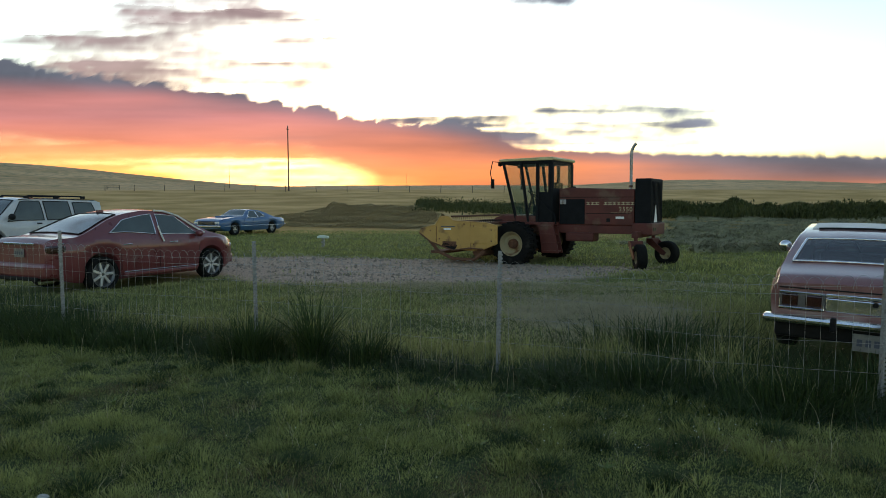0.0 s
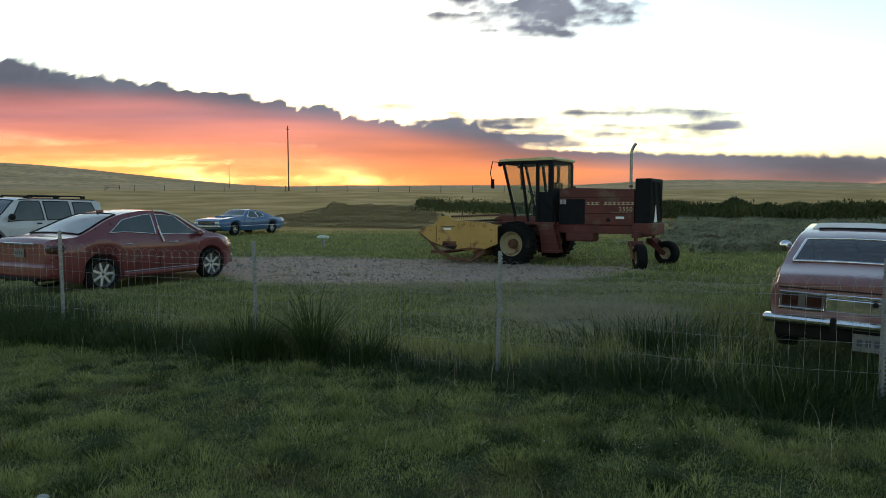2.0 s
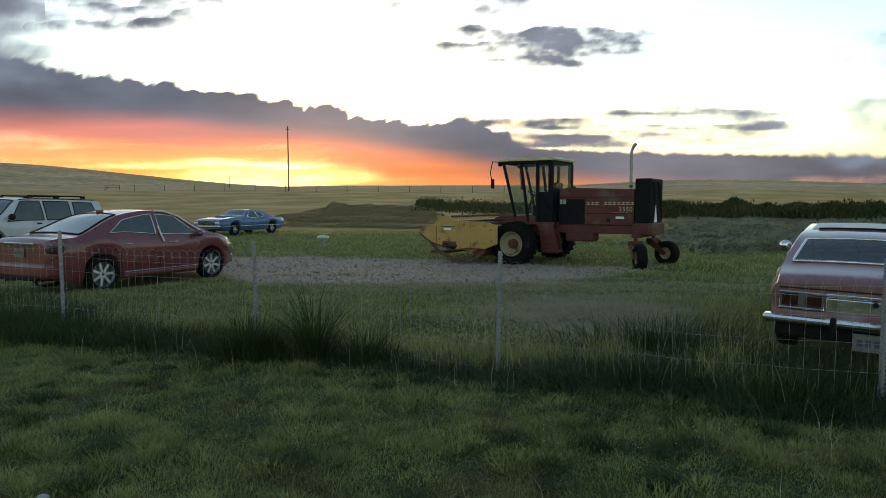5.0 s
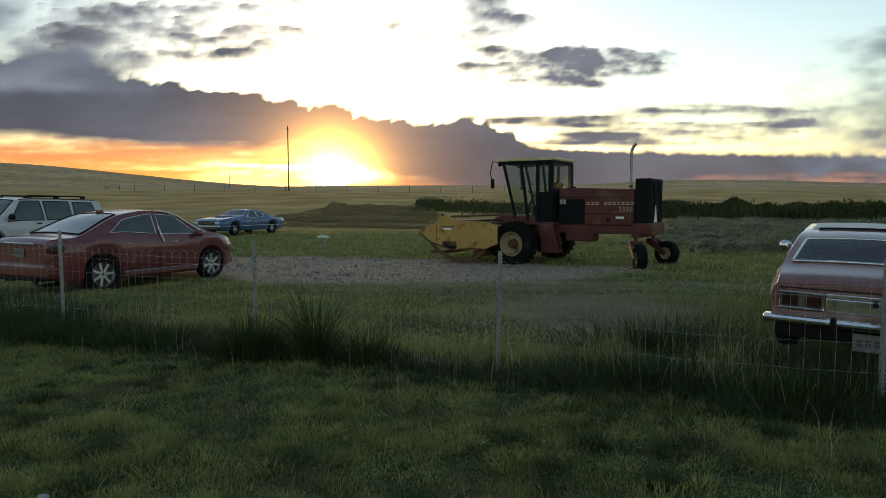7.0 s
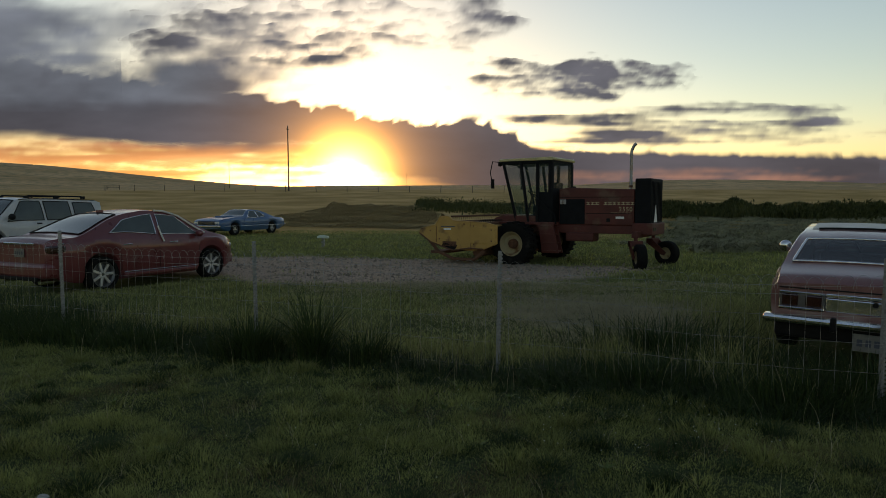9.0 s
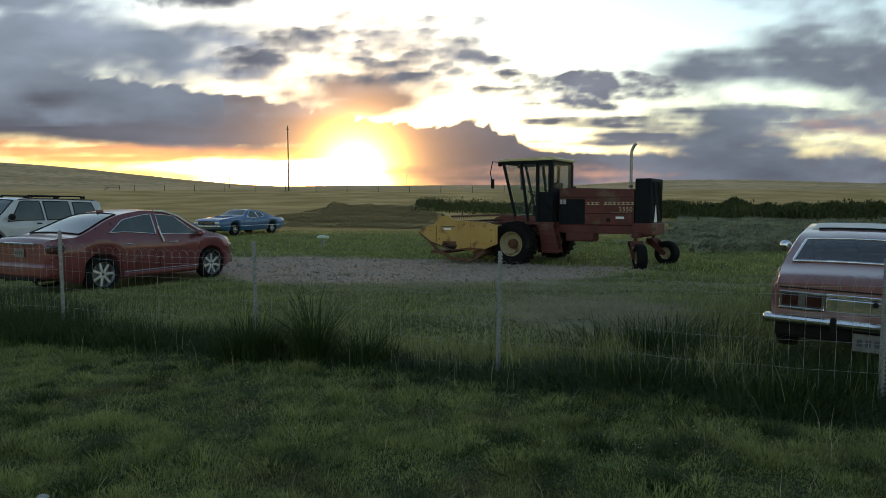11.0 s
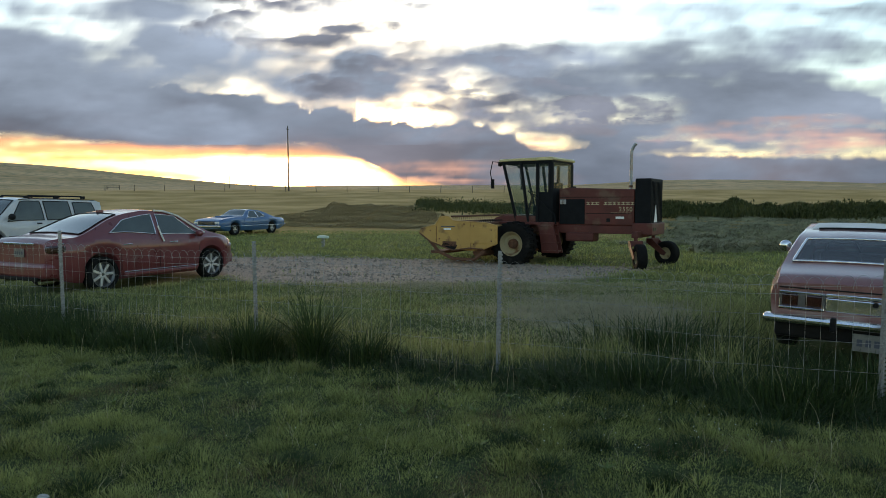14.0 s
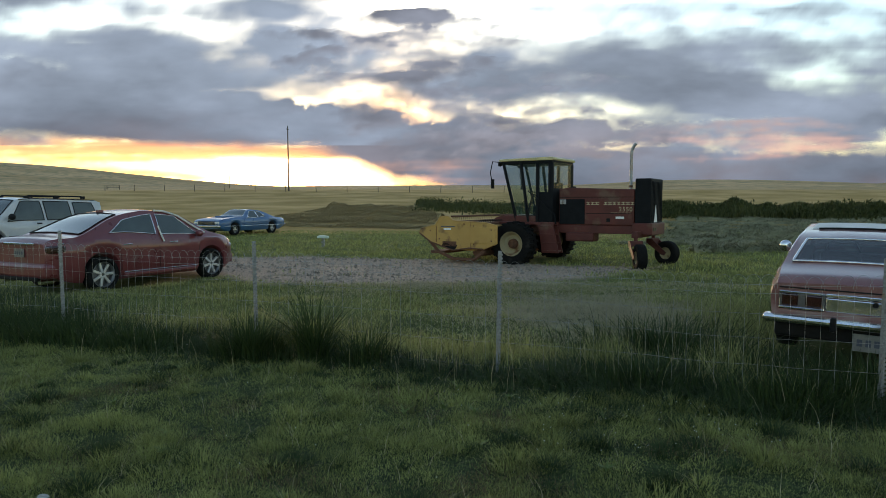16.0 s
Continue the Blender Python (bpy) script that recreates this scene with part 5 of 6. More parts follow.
make_pole(511, 331, 224, 130.0, "tall weathered wooden utility pole on the field")
make_pole(406, 322, 290, 420.0, "distant wooden utility pole on the hillside")
make_pole(720, 332, 308, 480.0, "distant wooden utility pole at the field edge")


def make_field_fence():
    """A far line of short wooden posts with two wires."""
    ob = thing("field_fence", Matrix.Identity(4), "far wooden post fence across the hillside field", "fence")
    spots = [(-62 + 5.6 * i, 128 - 0.35 * i) for i in range(14)]
    for x, y in spots:
        z = ground_z(x, y)
        part("post", tube([(x, y, z - 0.2), (x + random.uniform(-0.06, 0.06), y, z + 1.2)], 0.06, 0.05, 7), POLE_WOOD, ob)
    for h in (0.6, 1.1):
        part("fence_wire", tube([(x, y - 0.06, ground_z(x, y) + h) for x, y in spots], 0.007, sides=4), STEEL, ob)


make_field_fence()


def make_gate(px, dist):
    p = sky_place(px, 325, dist)
    z = ground_z(p.x, p.y)
    g = thing("field_gate", Matrix.Translation((p.x, p.y, z)), "small wooden brace gate on the hillside", "gate")
    for x in (-2.2, 2.2):
        part("gate_post", tube([(x, 0, -0.2), (x, 0, 1.6)], 0.13, sides=7), POLE_WOOD, g)
    for h in (0.9, 1.35):
        part("gate_rail", tube([(-2.2, 0, h), (2.2, 0, h)], 0.08, sides=6), POLE_WOOD, g)


make_gate(200, 250.0)


def make_marker():
    """A small mint-green cap on a coiled spring, standing in the lawn."""
    x, y = -4.55, 26.3
    t = thing("yard_marker", on_ground(x, y, 0), "small mint-green cap on a coiled spring post", "yard ornament")
    n = 60
    part("spring", tube([(0.06 * math.cos(i * 0.75), 0.06 * math.sin(i * 0.75), 0.006 * i) for i in range(n)], 0.012, sides=6), STEEL, t)
    part("cap", prism([(-0.22, 0.4), (-0.2, 0.36), (0.0, 0.35), (0.2, 0.34), (0.23, 0.39), (0.18, 0.43), (0.02, 0.45), (-0.14, 0.46)], -0.12, 0.12, 0.015), MINT, t, "curved mint-green cap")


make_marker()


# ---- grass, hay and weeds ----
GRASS = surface("grass_blade", (0.042, 0.06, 0.013), (0.47, 0.48, 0.16), 1.6, 0.6, bump=0.0, fine=7.0, island=0.55, space="World", transl=0.4, gloss=0.25)
TALL = surface("tall_grass_blade", (0.035, 0.05, 0.012), (0.47, 0.47, 0.18), 0.9, 0.6, bump=0.0, fine=4.0, island=1.0, space="World", transl=0.4, gloss=0.25)
# dark tussock green, which also paints the shade at the fence foot
REED = surface("tussock_and_shade_blade", (0.008, 0.018, 0.006), (0.075, 0.112, 0.033), 0.8, 0.6, bump=0.0, fine=4.0, island=0.8, space="World", transl=0.3, gloss=0.25)
DRY = surface("dry_stem", (0.25, 0.21, 0.12), (0.55, 0.48, 0.3), 1.0, 0.7, bump=0.0, fine=6.0, island=0.6, space="World", transl=0.3, gloss=0.2)
HAY = surface("cut_hay", (0.04, 0.048, 0.02), (0.52, 0.5, 0.32), 1.1, 0.85, bump=0.0, fine=6.0, island=0.5, space="World", transl=0.25, gloss=0.15)
HAY_DRY = surface("dry_hay", (0.25, 0.19, 0.085), (0.6, 0.46, 0.24), 0.4, 0.85, bump=0.0, fine=6.0, island=1.0, space="World", transl=0.25, gloss=0.15)
WEED = surface("weed_leaf", (0.02, 0.028, 0.01), (0.11, 0.12, 0.04), 0.3, 0.7, bump=0.0, fine=3.0, island=1.0, space="World", transl=0.25, gloss=0.2)
PARCHED = surface("parched_blade", (0.06, 0.045, 0.02), (0.26, 0.2, 0.1), 1.0, 0.8, bump=0.0, fine=6.0, island=0.6, space="World", transl=0.2, gloss=0.15)
PETAL = surface("white_petal", (0.6, 0.6, 0.55), (0.8, 0.8, 0.75), 5, 0.6, bump=0.0, transl=0.3)
rng = np.random.default_rng(5)


def blades(name, label, base, height, width, lean, material, segs=2, droop=0.5, category="grass", heading=None):
    """Many curved, tapering blades as one mesh. base: n x 3 feet; height, width, lean: per blade."""
    n = len(base)
    a = rng.uniform(0, math.tau, n) if heading is None else heading
    d = np.stack([np.cos(a), np.sin(a), np.zeros(n)], 1)
    turn = a + math.pi / 2 + rng.uniform(-0.9, 0.9, n)
    s = np.stack([np.cos(turn), np.sin(turn), np.zeros(n)], 1)
    per = segs * 2 + 1
    co = np.zeros((n, per, 3))
    for k in range(segs + 1):
        u = k / segs
        up = height * (u - droop * 0.35 * lean * u * u)
        out = height * lean * u ** 2
        mid = base + d * out[:, None]
        mid[:, 2] += up
        w = width * (1 - u) ** 0.7 * 0.5
        if k < segs:
            co[:, 2 * k] = mid - s * w[:, None]
            co[:, 2 * k + 1] = mid + s * w[:, None]
        else:
            co[:, 2 * k] = mid
    off = (np.arange(n) * per)[:, None]
    tris = []
    for k in range(segs - 1):
        q = 2 * k
        tris += [[q, q + 1, q + 3], [q, q + 3, q + 2]]
    q = 2 * (segs - 1)
    tris.append([q, q + 1, q + 2])
    tri = np.concatenate([np.array(t)[None, :] + off for t in tris], 0).astype(np.int32)
    me = bpy.data.meshes.new(name)
    me.vertices.add(n * per)
    me.vertices.foreach_set("co", co.reshape(-1).astype(np.float32))
    me.loops.add(tri.size)
    me.loops.foreach_set("vertex_index", tri.reshape(-1))
    me.polygons.add(len(tri))
    me.polygons.foreach_set("loop_start", np.arange(0, tri.size, 3, dtype=np.int32))
    me.materials.append(material)
    me.update(calc_edges=True)
    me.validate()
    ob = new(name, me)
    return tagged(ob, label, category, kind="stuff")


def feet(xy, sink=0.01):
    return np.array([(x, y, ground_z(x, y) - sink) for x, y in xy])


def in_view(x, y, margin=1.0):
    return np.abs(x) < 0.66 * y + margin


def scatter(n, x0, x1, y0, y1, keep, near=0.0):
    """Random places; keep(x, y) gives the chance to stay. near > 0 draws more of them close by."""
    out = []
    got = 0
    while got < n:
        y = y0 + (y1 - y0) * rng.random(n) ** (1 + near)
        x = rng.uniform(x0, x1, n)
        ok = in_view(x, y)
        xs, ys = x[ok], y[ok]
        k = np.array([keep(p, q) for p, q in zip(xs, ys)])
        sel = rng.random(len(xs)) < k
        out.append(np.stack([xs[sel], ys[sel]], 1))
        got += int(sel.sum())
        if not sel.any():
            break
    return np.concatenate(out, 0)[:n]


def fence_side(x, y):
    """Metres beyond (+) or before (-) the line of the wire fence."""
    return (y - (6.76 - 0.405 * (x - 0.54))) * 0.927


def patchy(x, y, scale, seed):
    return 0.5 + 0.5 * noise.noise((x * scale, y * scale, seed))


def car_clear(x, y):
    """False under the wheels of what is parked."""
    for cx, cy, turn, hl, hw in ((-6.5, 15.05, 61, 2.4, 0.85), (5.2, 8.35, 60, 2.4, 0.82), (-12.4, 20.6, 188, 2.3, 0.85), (2.75, 20.5, 150, 0.5, 1.7)):
        a = radians(turn)
        u = (x - cx) * math.cos(a) + (y - cy) * math.sin(a)
        v = -(x - cx) * math.sin(a) + (y - cy) * math.cos(a)
        if abs(u) < hl and abs(v) < hw:
            return False
    return True


def make_grass():
    # lawn before the fence: short, mown, in cushions
    def lawn(x, y):
        bare = sstep(-0.75, -0.3, fence_side(x, y) + 0.35 * noise.noise((x * 1.3, y * 1.3, 71)))
        return min(max(2.4 * patchy(x, y, 2.6, 1) * (0.5 + patchy(x, y, 0.8, 2)) - 0.35, 0.3), 1.0) * (1 - 0.9 * bare) * (fence_side(x, y) < 0.2)
    p = scatter(230000, -6.5, 6.5, 2.9, 9.5, lawn, 0.35)
    tuft = np.array([patchy(x, y, 1.1, 5) * 0.45 + patchy(x, y, 3.6, 6) * 0.55 for x, y in p])
    h = (0.022 + 0.13 * np.clip(tuft - 0.36, 0, 1) ** 1.2) * rng.uniform(0.6, 1.3, len(p))
    blades("lawn_grass", "uneven mown green lawn grass in tufts", feet(p), h, rng.uniform(0.003, 0.0065, len(p)), rng.uniform(0.2, 1.2, len(p)), GRASS, 2)

    # cushions and tussocks that spread from their middles
    def fans(name, label, spots, low, high, spread, most, material, wide, segs=3):
        q, hh, head = [], [], []
        for x, y in spots:
            size = rng.uniform(0.45, 1.0)
            k = int(most * size)
            off = rng.normal(0, spread * size, (k, 2))
            q.append(off + (x, y))
            head.append(np.arctan2(off[:, 1], off[:, 0]) + rng.normal(0, 0.8, k))
            hh.append(rng.uniform(low, high) * size * np.exp(-(off ** 2).sum(1) / (2.6 * spread * size) ** 2) * rng.uniform(0.6, 1.2, k))
        q, hh, head = np.concatenate(q), np.concatenate(hh), np.concatenate(head)
        blades(name, label, feet(q), hh, rng.uniform(0.6, 1.3, len(q)) * wide, rng.uniform(0.2, 1.3, len(q)), material, segs, heading=head)
    spots = scatter(380, -5.5, 5.5, 3.1, 8.0, lambda x, y: (fence_side(x, y) < -0.5) * patchy(x, y, 0.8, 9) ** 1.5)
    fans("grass_tussocks", "taller green grass tussocks in the lawn", spots, 0.06, 0.15, 0.11, 240, GRASS, 0.006)
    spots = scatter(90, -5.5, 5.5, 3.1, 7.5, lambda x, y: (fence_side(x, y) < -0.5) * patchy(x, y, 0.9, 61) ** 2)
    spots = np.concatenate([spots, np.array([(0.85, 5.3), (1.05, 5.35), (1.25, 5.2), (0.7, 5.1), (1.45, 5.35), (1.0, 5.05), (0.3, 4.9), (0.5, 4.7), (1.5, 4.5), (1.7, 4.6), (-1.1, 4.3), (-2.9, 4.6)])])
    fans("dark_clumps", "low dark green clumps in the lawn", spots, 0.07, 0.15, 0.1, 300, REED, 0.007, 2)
    # parched spots
    p = scatter(16000, -5, 5, 2.95, 6.5, lambda x, y: sstep(0.55, 0.72, patchy(x, y, 1.4, 77)) * (fence_side(x, y) < -0.4), 0.3)
    blades("parched_grass", "short parched brown grass in the lawn", feet(p, 0), rng.uniform(0.015, 0.045, len(p)), rng.uniform(0.003, 0.006, len(p)), rng.uniform(0.6, 2.0, len(p)), PARCHED, 2)
    # tall grass along the wire
    def tall(x, y):
        s = fence_side(x, y)
        core = math.exp(-((s - 0.55) / 0.36) ** 2)
        return core * min(max(2.4 * patchy(x, y, 1.2, 13) - 0.85, 0.06), 1.0) * car_clear(x, y)
    p = scatter(15000, -7.5, 7.0, 4.2, 12.0, tall)
    h = np.array([0.08 + 0.5 * patchy(x, y, 1.6, 17) ** 1.6 for x, y in p]) * rng.uniform(0.5, 1.25, len(p))
    blades("tall_grass", "tall rank grass growing through the wire fence", feet(p), h, rng.uniform(0.005, 0.012, len(p)), rng.uniform(0.05, 0.8, len(p)), TALL, 3)
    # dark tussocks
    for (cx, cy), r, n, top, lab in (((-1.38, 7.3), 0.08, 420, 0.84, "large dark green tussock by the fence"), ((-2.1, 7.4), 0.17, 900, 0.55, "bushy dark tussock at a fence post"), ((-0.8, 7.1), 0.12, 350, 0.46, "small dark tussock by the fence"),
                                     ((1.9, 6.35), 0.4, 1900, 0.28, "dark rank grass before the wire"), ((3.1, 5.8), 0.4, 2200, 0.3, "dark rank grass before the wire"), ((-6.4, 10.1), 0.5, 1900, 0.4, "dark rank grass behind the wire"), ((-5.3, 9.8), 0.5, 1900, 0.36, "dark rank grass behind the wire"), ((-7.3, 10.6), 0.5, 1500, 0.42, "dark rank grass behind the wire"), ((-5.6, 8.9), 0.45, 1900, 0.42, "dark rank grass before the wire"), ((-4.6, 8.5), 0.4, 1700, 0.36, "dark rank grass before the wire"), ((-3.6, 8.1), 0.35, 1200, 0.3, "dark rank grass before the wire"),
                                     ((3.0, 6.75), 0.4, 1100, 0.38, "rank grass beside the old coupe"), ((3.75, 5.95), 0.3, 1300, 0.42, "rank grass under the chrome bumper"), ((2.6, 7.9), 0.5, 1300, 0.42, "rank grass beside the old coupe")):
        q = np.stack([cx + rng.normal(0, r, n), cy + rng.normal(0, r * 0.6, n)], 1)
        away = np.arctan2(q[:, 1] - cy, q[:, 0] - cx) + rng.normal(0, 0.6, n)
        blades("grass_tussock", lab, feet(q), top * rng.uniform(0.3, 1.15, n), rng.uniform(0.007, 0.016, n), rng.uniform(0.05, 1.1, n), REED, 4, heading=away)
    # dark blades at the foot of the wire: soil and shade put into their colour
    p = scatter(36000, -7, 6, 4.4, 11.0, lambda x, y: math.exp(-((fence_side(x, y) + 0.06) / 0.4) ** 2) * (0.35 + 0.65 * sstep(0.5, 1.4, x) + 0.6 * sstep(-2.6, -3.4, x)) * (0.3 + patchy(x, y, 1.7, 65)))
    blades("fence_foot_shade", "dark matted grass that paints soil and shade at the foot of the fence", feet(p), rng.uniform(0.05, 0.2, len(p)), rng.uniform(0.006, 0.014, len(p)), rng.uniform(0.5, 2.0, len(p)), REED, 3)
    # yard behind the wire
    def yard(x, y):
        if fence_side(x, y) < 0.3 or not car_clear(x, y):
            return 0.0
        return (1 - 0.985 * zone_gravel(x, y)) * (1 - 0.75 * zone_straw(x, y)) * (0.3 + 0.7 * patchy(x, y, 0.8, 21))
    p = scatter(90000, -14, 12, 6.0, 17.0, yard, 0.1)
    h = np.array([0.035 + 0.13 * max(patchy(x, y, 0.9, 25) - 0.3, 0) + 0.2 * sstep(3.0, 4.6, x) * sstep(13, 9, y) for x, y in p]) * rng.uniform(0.5, 1.4, len(p))
    blades("yard_grass", "rough uncut grass in the farmyard", feet(p), h, rng.uniform(0.008, 0.018, len(p)), rng.uniform(0.1, 1.0, len(p)), TALL, 2)
    p = scatter(80000, -26, 24, 16.0, 42.0, yard, 0.35)
    h = np.array([0.05 + 0.08 * patchy(x, y, 0.5, 29) for x, y in p]) * rng.uniform(0.5, 1.4, len(p))
    blades("mown_grass", "short green grass round the machine", feet(p), h, rng.uniform(0.018, 0.04, len(p)), rng.uniform(0.1, 0.8, len(p)), GRASS, 2)
    # trampled straw
    p = scatter(40000, -3, 7, 8.0, 14.5, lambda x, y: zone_straw(x, y) * patchy(x, y, 1.7, 31) * (fence_side(x, y) > 0.4))
    blades("loose_straw", "flattened pale cut grass lying in the yard", feet(p, 0), rng.uniform(0.04, 0.11, len(p)), rng.uniform(0.005, 0.012, len(p)), rng.uniform(0.8, 2.6, len(p)), DRY, 2, 0.75)
    # dry seed stems
    p = scatter(420, -6, 7, 4.6, 11.0, lambda x, y: math.exp(-((fence_side(x, y) - 0.3) / 0.8) ** 2) * car_clear(x, y))
    blades("seed_stems", "thin pale dry grass stems", feet(p), rng.uniform(0.3, 0.62, len(p)), rng.uniform(0.003, 0.006, len(p)), rng.uniform(0.1, 0.8, len(p)), DRY, 4)
    p = scatter(800, -5.5, 5.5, 3.2, 7.5, lambda x, y: float(fence_side(x, y) < -0.3))
    blades("dry_clippings", "scattered dry blades in the lawn", feet(p, 0), rng.uniform(0.06, 0.2, len(p)), rng.uniform(0.003, 0.005, len(p)), rng.uniform(0.5, 2.0, len(p)), DRY, 3)
    # small white flowers
    p = scatter(70, 0.6, 2.2, 4.3, 5.6, lambda x, y: patchy(x, y, 2.0, 33))
    p = np.concatenate([p, scatter(45, -5, 5, 3.4, 8.0, lambda x, y: float(fence_side(x, y) < 0))])
    f = feet(p)
    f[:, 2] += rng.uniform(0.08, 0.16, len(p))
    blades("lawn_flowers", "tiny white flowers dotted in the lawn", np.repeat(f, 5, 0), np.full(len(p) * 5, 0.007), np.full(len(p) * 5, 0.006), np.full(len(p) * 5, 0.9), PETAL, 1, category="flowers")


make_grass()


def make_hay_row(x0, y0, x1, y1, high, wide, material, label, strands):
    """A windrow of cut hay: a lumpy ridge thatched with strands."""
    L = math.hypot(x1 - x0, y1 - y0)
    dx, dy = (x1 - x0) / L, (y1 - y0) / L
    nu, nv = int(L / 0.35), 9
    seed = x0 * 1.7 + y0
    verts = []

    def surf(u, v):
        wob = 0.5 * noise.noise((u * 0.16, seed, 0))
        x, y = x0 + dx * u - dy * (v * wide + wob), y0 + dy * u + dx * (v * wide + wob)
        prof = max(1 - v * v, 0.0) ** 0.8
        lump = 0.25 + 1.5 * patchy(u * 0.6, v * 0.7, 1.0, seed) ** 1.8 + 0.4 * noise.noise((u * 1.7, v * 2.5, seed))
        return x, y, ground_z(x, y) - 0.06 + high * prof * max(lump, 0.05)
    for i in range(nu + 1):
        for j in range(nv):
            verts.append(surf(L * i / nu, 2 * j / (nv - 1) - 1))
    faces = [(i * nv + j, i * nv + j + 1, (i + 1) * nv + j + 1, (i + 1) * nv + j) for i in range(nu) for j in range(nv - 1)]
    row = new("hay_row", mesh_of("hay_row", verts, faces, material))
    tagged(row, label, "hay", "windrows of hay", "stuff")
    u, v = rng.uniform(0, L, strands), rng.uniform(-0.95, 0.95, strands)
    base = np.array([surf(a, b) for a, b in zip(u, v)])
    ob = blades("hay_strands", "loose strands on a hay windrow", base, rng.uniform(0.12, 0.36, strands), rng.uniform(0.02, 0.06, strands), rng.uniform(1.4, 3.2, strands), material, 2, 0.8, "hay")
    tagged(ob, group="strands of hay")


for k in range(9):
    y = 24.5 + 3.4 * k + 0.08 * k * k
    make_hay_row(0.31 * y + rng.uniform(-1.5, 1.5) + (2.0 if k < 1 else 0), y + rng.uniform(-0.6, 0.6), 0.72 * y + 4, y - 2.0 + rng.uniform(-1, 1), rng.uniform(0.2, 0.34), rng.uniform(0.45, 0.75), HAY, "grey-green windrow of cut hay on the field", 3800)
for k in range(7):
    y = 47 + 5.0 * k
    make_hay_row(-0.32 * y + 2.0 * k, y + 3, -0.005 * y + rng.uniform(-1, 1), y - 1.5 + rng.uniform(-1, 1), rng.uniform(0.28, 0.42), rng.uniform(0.9, 1.3), HAY_DRY, "brown dry windrow of cut hay on the field", 6000)


def make_weed_strip(points, high, deep, n, label):
    """A ragged belt of dark weeds: stems of many leaf blades at uneven heights."""
    q, hh = [], []
    for (xa, ya), (xb, yb) in zip(points, points[1:]):
        m = n // (len(points) - 1)
        u = rng.random(m)
        x = xa + (xb - xa) * u
        y = ya + (yb - ya) * u + rng.normal(0, deep, m)
        q.append(np.stack([x, y], 1))
    q = np.concatenate(q)
    top = np.array([high * (0.25 + 0.9 * patchy(x, y, 0.3, 41) ** 1.2 + 0.35 * noise.noise((x * 0.6, y * 0.6, 43))) for x, y in q])
    base = feet(q)
    lift = top * rng.random(len(q)) * 0.8
    base[:, 2] += lift
    blades("weed_belt", label, base, np.maximum(top - lift, 0.2) * rng.uniform(0.3, 0.7, len(q)), rng.uniform(0.07, 0.18, len(q)), rng.uniform(0.1, 1.0, len(q)), WEED, 2, 0.5, "weeds")


make_weed_strip([(46, 56), (30, 60), (17, 63)], 2.0, 1.8, 32000, "dark ragged belt of tall weeds beyond the hay")
make_weed_strip([(17, 63), (7, 70), (-3, 80)], 1.3, 4.5, 15000, "dark belt of tall weeds along the field edge")


def make_rock():
    bm = bmesh.new()
    bmesh.ops.create_icosphere(bm, subdivisions=3, radius=0.035)
    for v in bm.verts:
        v.co += v.co.normalized() * 0.02 * noise.noise(v.co * 18)
        v.co.z *= 0.7
    x, y = -2.27, 3.79
    me = bpy.data.meshes.new("stone")
    bm.to_mesh(me)
    bm.free()
    me.materials.append(surface("stone", (0.28, 0.27, 0.25), (0.45, 0.44, 0.41), 30, 0.85, bump=0.3))
    ob = new("stone", me)
    ob.matrix_basis = Matrix.Translation((x, y, ground_z(x, y) + 0.015))
    tagged(ob, "small pale grey stone in the lawn", "stone")


make_rock()


def make_stones():
    """Loose stones and clods on the drive and at its edges."""
    p = scatter(3600, -9, 7, 12.5, 22.0, lambda x, y: min(zone_gravel(x, y) + 0.5 * zone_straw(x, y), 1.0) * (0.2 + 0.8 * patchy(x, y, 0.9, 51) ** 2) * car_clear(x, y))
    unit = np.array([(1, 0, 0), (-1, 0, 0), (0, 1, 0), (0, -1, 0), (0, 0, 1), (0, 0, -0.5)], dtype=float)
    tri = [(0, 2, 4), (2, 1, 4), (1, 3, 4), (3, 0, 4), (2, 0, 5), (1, 2, 5), (3, 1, 5), (0, 3, 5)]
    verts, faces = [], []
    for k, (x, y) in enumerate(p):
        r = 0.012 + 0.05 * rng.random() ** 3
        v = unit * r * rng.uniform(0.6, 1.2, (6, 1)) + rng.normal(0, r * 0.2, (6, 3))
        g = ground_z(x, y)
        verts += [(x + a, y + b, g + c) for a, b, c in v]
        faces += [(6 * k + a, 6 * k + b, 6 * k + c) for a, b, c in tri]
    ob = new("gravel_stones", mesh_of("gravel_stones", verts, faces, surface("gravel_stone", (0.12, 0.095, 0.072), (0.42, 0.33, 0.255), 0.8, 0.9, bump=0.0, island=1.0, space="World"), smooth=False))
    tagged(ob, "loose grey stones and clods on the drive", "stones", kind="stuff")


make_stones()


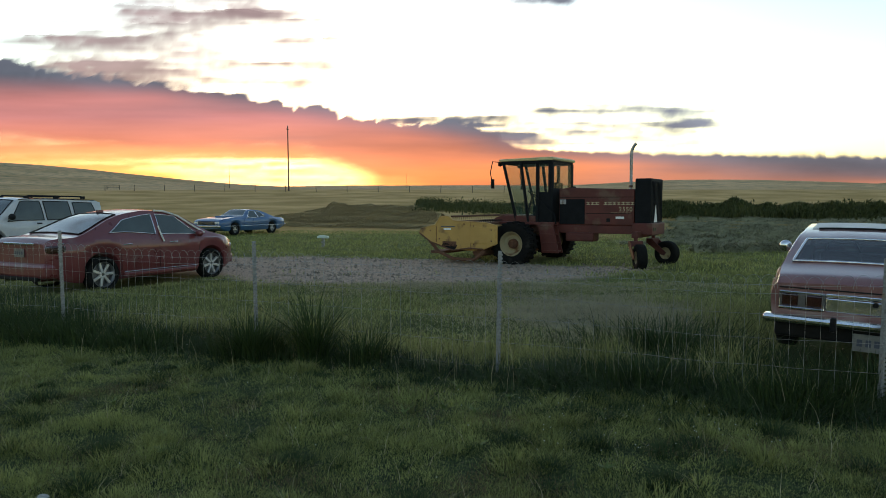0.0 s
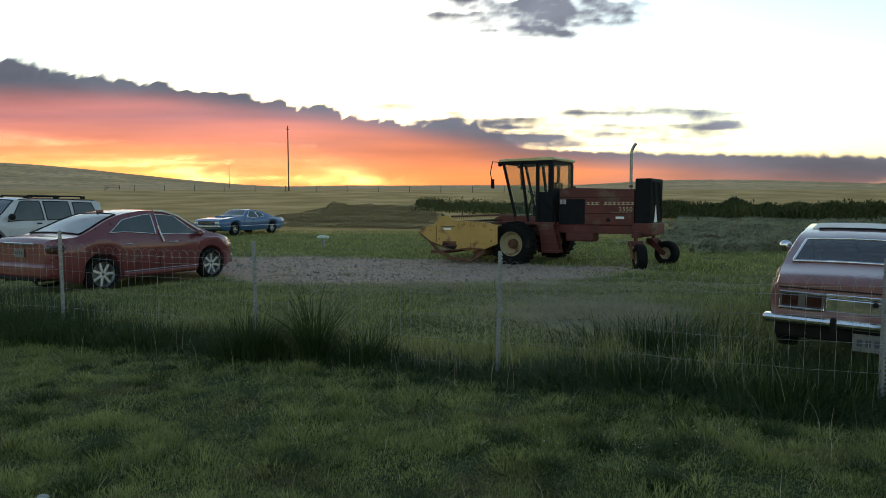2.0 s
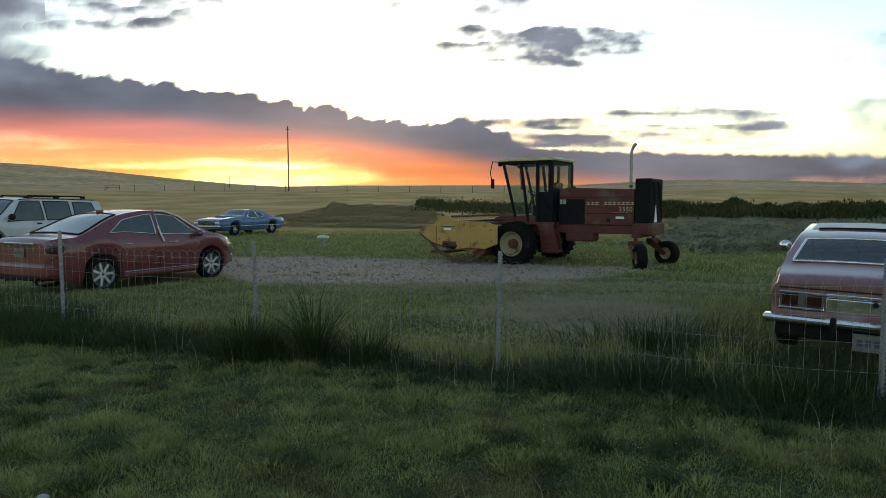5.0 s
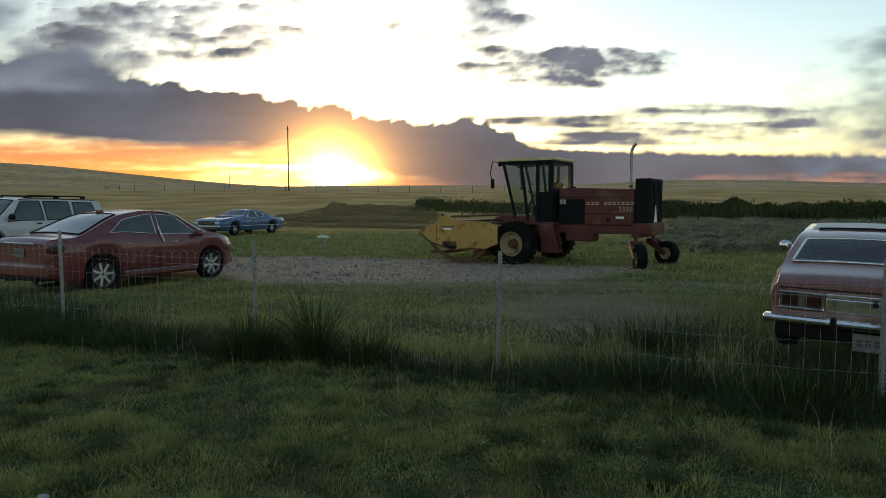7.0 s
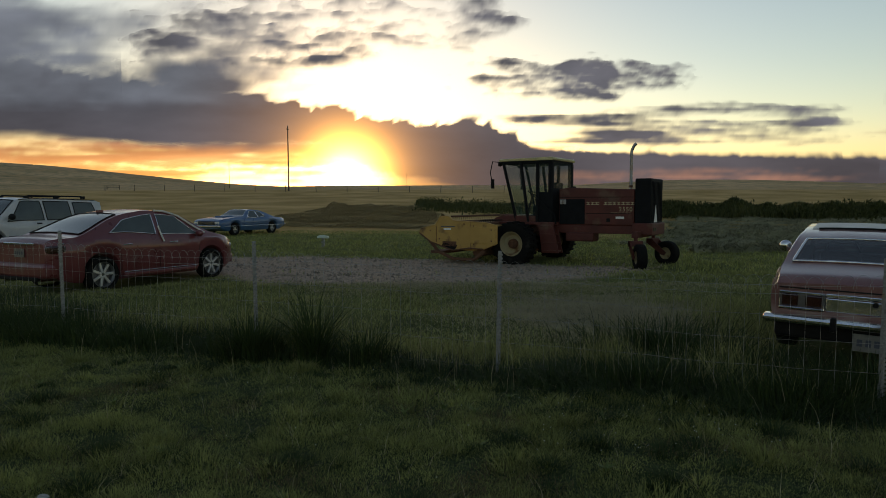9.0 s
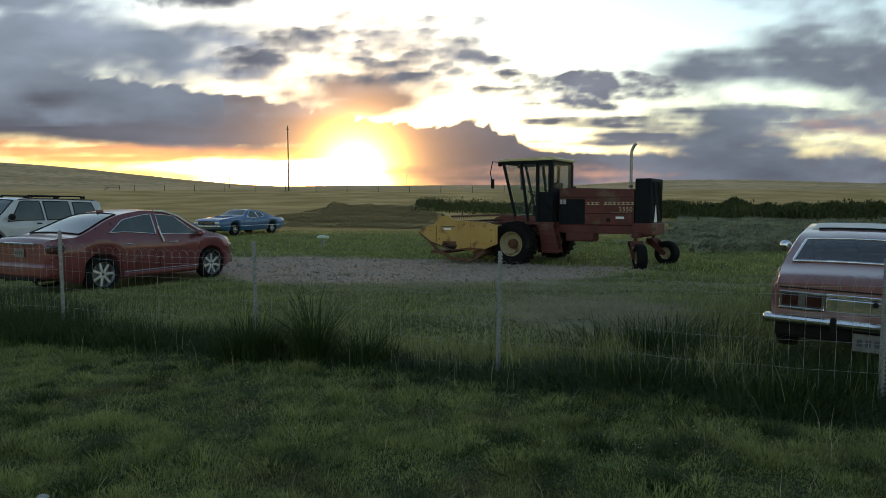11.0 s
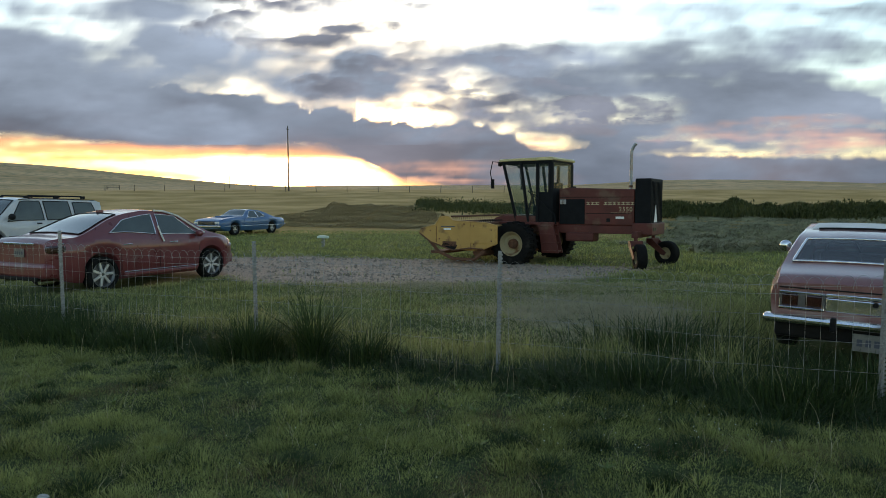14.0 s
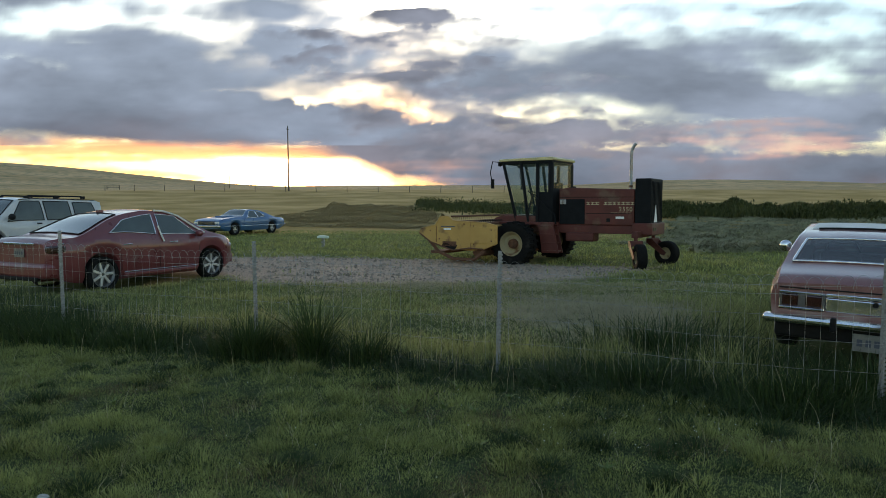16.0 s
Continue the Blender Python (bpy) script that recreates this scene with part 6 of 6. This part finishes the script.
def make_rosettes():
    """Broad-leaved weeds low in the lawn and at the wire."""
    spots = np.concatenate([scatter(24, -4, 4, 3.3, 7.0, lambda x, y: float(fence_side(x, y) < 0.0)), np.array([(1.18, 6.9), (1.3, 6.8), (-0.9, 3.75), (0.25, 4.6)])])
    base, head, hh = [], [], []
    for x, y in spots:
        k = int(rng.uniform(7, 13))
        base += [(x, y, ground_z(x, y) + 0.02)] * k
        head += list(rng.uniform(0, math.tau, k))
        hh += list(rng.uniform(0.035, 0.075, k))
    n = len(base)
    blades("broadleaf_weeds", "broad-leaved weed rosettes in the lawn", np.array(base), np.array(hh), rng.uniform(0.016, 0.03, n), rng.uniform(0.6, 1.6, n), surface("broad_leaf", (0.06, 0.1, 0.02), (0.22, 0.27, 0.08), 3, 0.5, bump=0.1, island=0.5, space="World", transl=0.3), 4, category="weeds", heading=np.array(head))


make_rosettes()


# ---- what moves ----
def motions():
    """Sun and clouds glide over the sky; places are bearings on the camera's image plane."""
    paths = {
        "bank": (4000, [(0.0, 770, 171), (4.0, 784, 170), (9.0, 800, 172), (12.5, 800, 176), (16.0, 790, 168)]),
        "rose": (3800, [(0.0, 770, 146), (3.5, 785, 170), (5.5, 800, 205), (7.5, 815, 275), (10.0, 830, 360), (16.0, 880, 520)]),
        "strip": (4300, [(0.0, 300, 258), (4.0, 320, 262), (9.0, 350, 276), (12.0, 340, 256), (16.0, 380, 260)]),
        "strip2": (4350, [(0.0, 200, 290), (9.0, 330, 300), (12.0, 250, 262), (16.0, 300, 250)]),
        "glow": (4420, [(0.0, 300, 283), (9.0, 330, 285), (16.0, 350, 285)]),
        "blush": (3780, [(0.0, 1900, 330), (7.0, 1500, 325), (9.0, 1250, 318), (12.0, 880, 308), (16.0, 830, 302)]),
        "blush_high": (3400, [(0.0, 2300, 230), (9.0, 1800, 225), (13.0, 1450, 236), (16.0, 1330, 246)]),
        "boat": (3300, [(0.0, 930, -30), (1.5, 950, 18), (2.5, 920, 38), (4.2, 935, 66), (7.0, 985, 116), (9.0, 1010, 138), (12.5, 1010, 175), (16.0, 1000, 240)]),
        "old": (4200, [(0.0, 330, 112), (0.5, 370, 138), (1.0, 430, 180), (2.0, 600, 270), (4.0, 760, 310), (9.0, 1050, 400), (16.0, 1400, 480)]),
        "old_top": (4200, [(0.0, 345, 26), (1.0, 330, -10), (2.0, 320, -80), (4.0, 300, -160), (16.0, 300, -300)]),
        "mid": (3400, [(0.0, -300, -170), (4.2, 120, -30), (7.0, 320, 50), (9.0, 480, 62), (11.5, 660, 100), (13.5, 740, 130), (16.0, 840, 190)]),
        "top": (3300, [(0.0, 820, -240), (7.0, 815, 45), (9.0, 800, 48), (11.5, 770, 140), (16.0, 800, 250)]),
        "last": (3250, [(0.0, -100, -500), (9.0, 250, -160), (11.5, 400, -20), (13.5, 510, 25), (14.5, 580, 35), (16.0, 700, 90)]),
        "low": (4100, [(0.0, 1010, 225), (4.0, 1110, 230), (9.0, 1230, 222), (12.0, 1260, 230), (16.0, 1300, 250)]),
        "right": (3600, [(0.0, 2700, 60), (7.0, 2150, 110), (9.0, 2330, 125), (10.2, 1980, 140), (11.5, 1690, 160), (13.5, 1560, 180), (16.0, 1430, 180)]),
        "left": (3500, [(0.0, -900, -160), (7.0, -640, -60), (9.0, -560, 10), (11.5, -330, 62), (13.5, -180, 75), (16.0, 60, 75)]),
        "deep": (3900, [(0.0, -1100, 20), (9.0, -400, 90), (12.5, 200, 135), (14.5, 620, 150), (16.0, 760, 150)]),
    }
    # the sun climbs in front of the bank, then the bank takes it in
    walk(MOVING["sun"], [(t, at_sky(px, py, far)) for t, px, py, far in (
        (0.0, 500, 820, 3800), (4.5, 556, 470, 3800), (6.3, 576, 352, 3800), (7.0, 586, 322, 3800), (7.5, 594, 314, 3800), (9.2, 616, 314, 3800), (10.8, 628, 303, 3800), (11.55, 632, 300, 3800), (11.9, 636, 295, 4350), (12.4, 642, 290, 4350), (16.0, 700, 240, 4400))])
    for key, (dist, rows) in paths.items():
        walk(MOVING[key], [(t, at_sky(px, py, dist)) for t, px, py in rows])


motions()
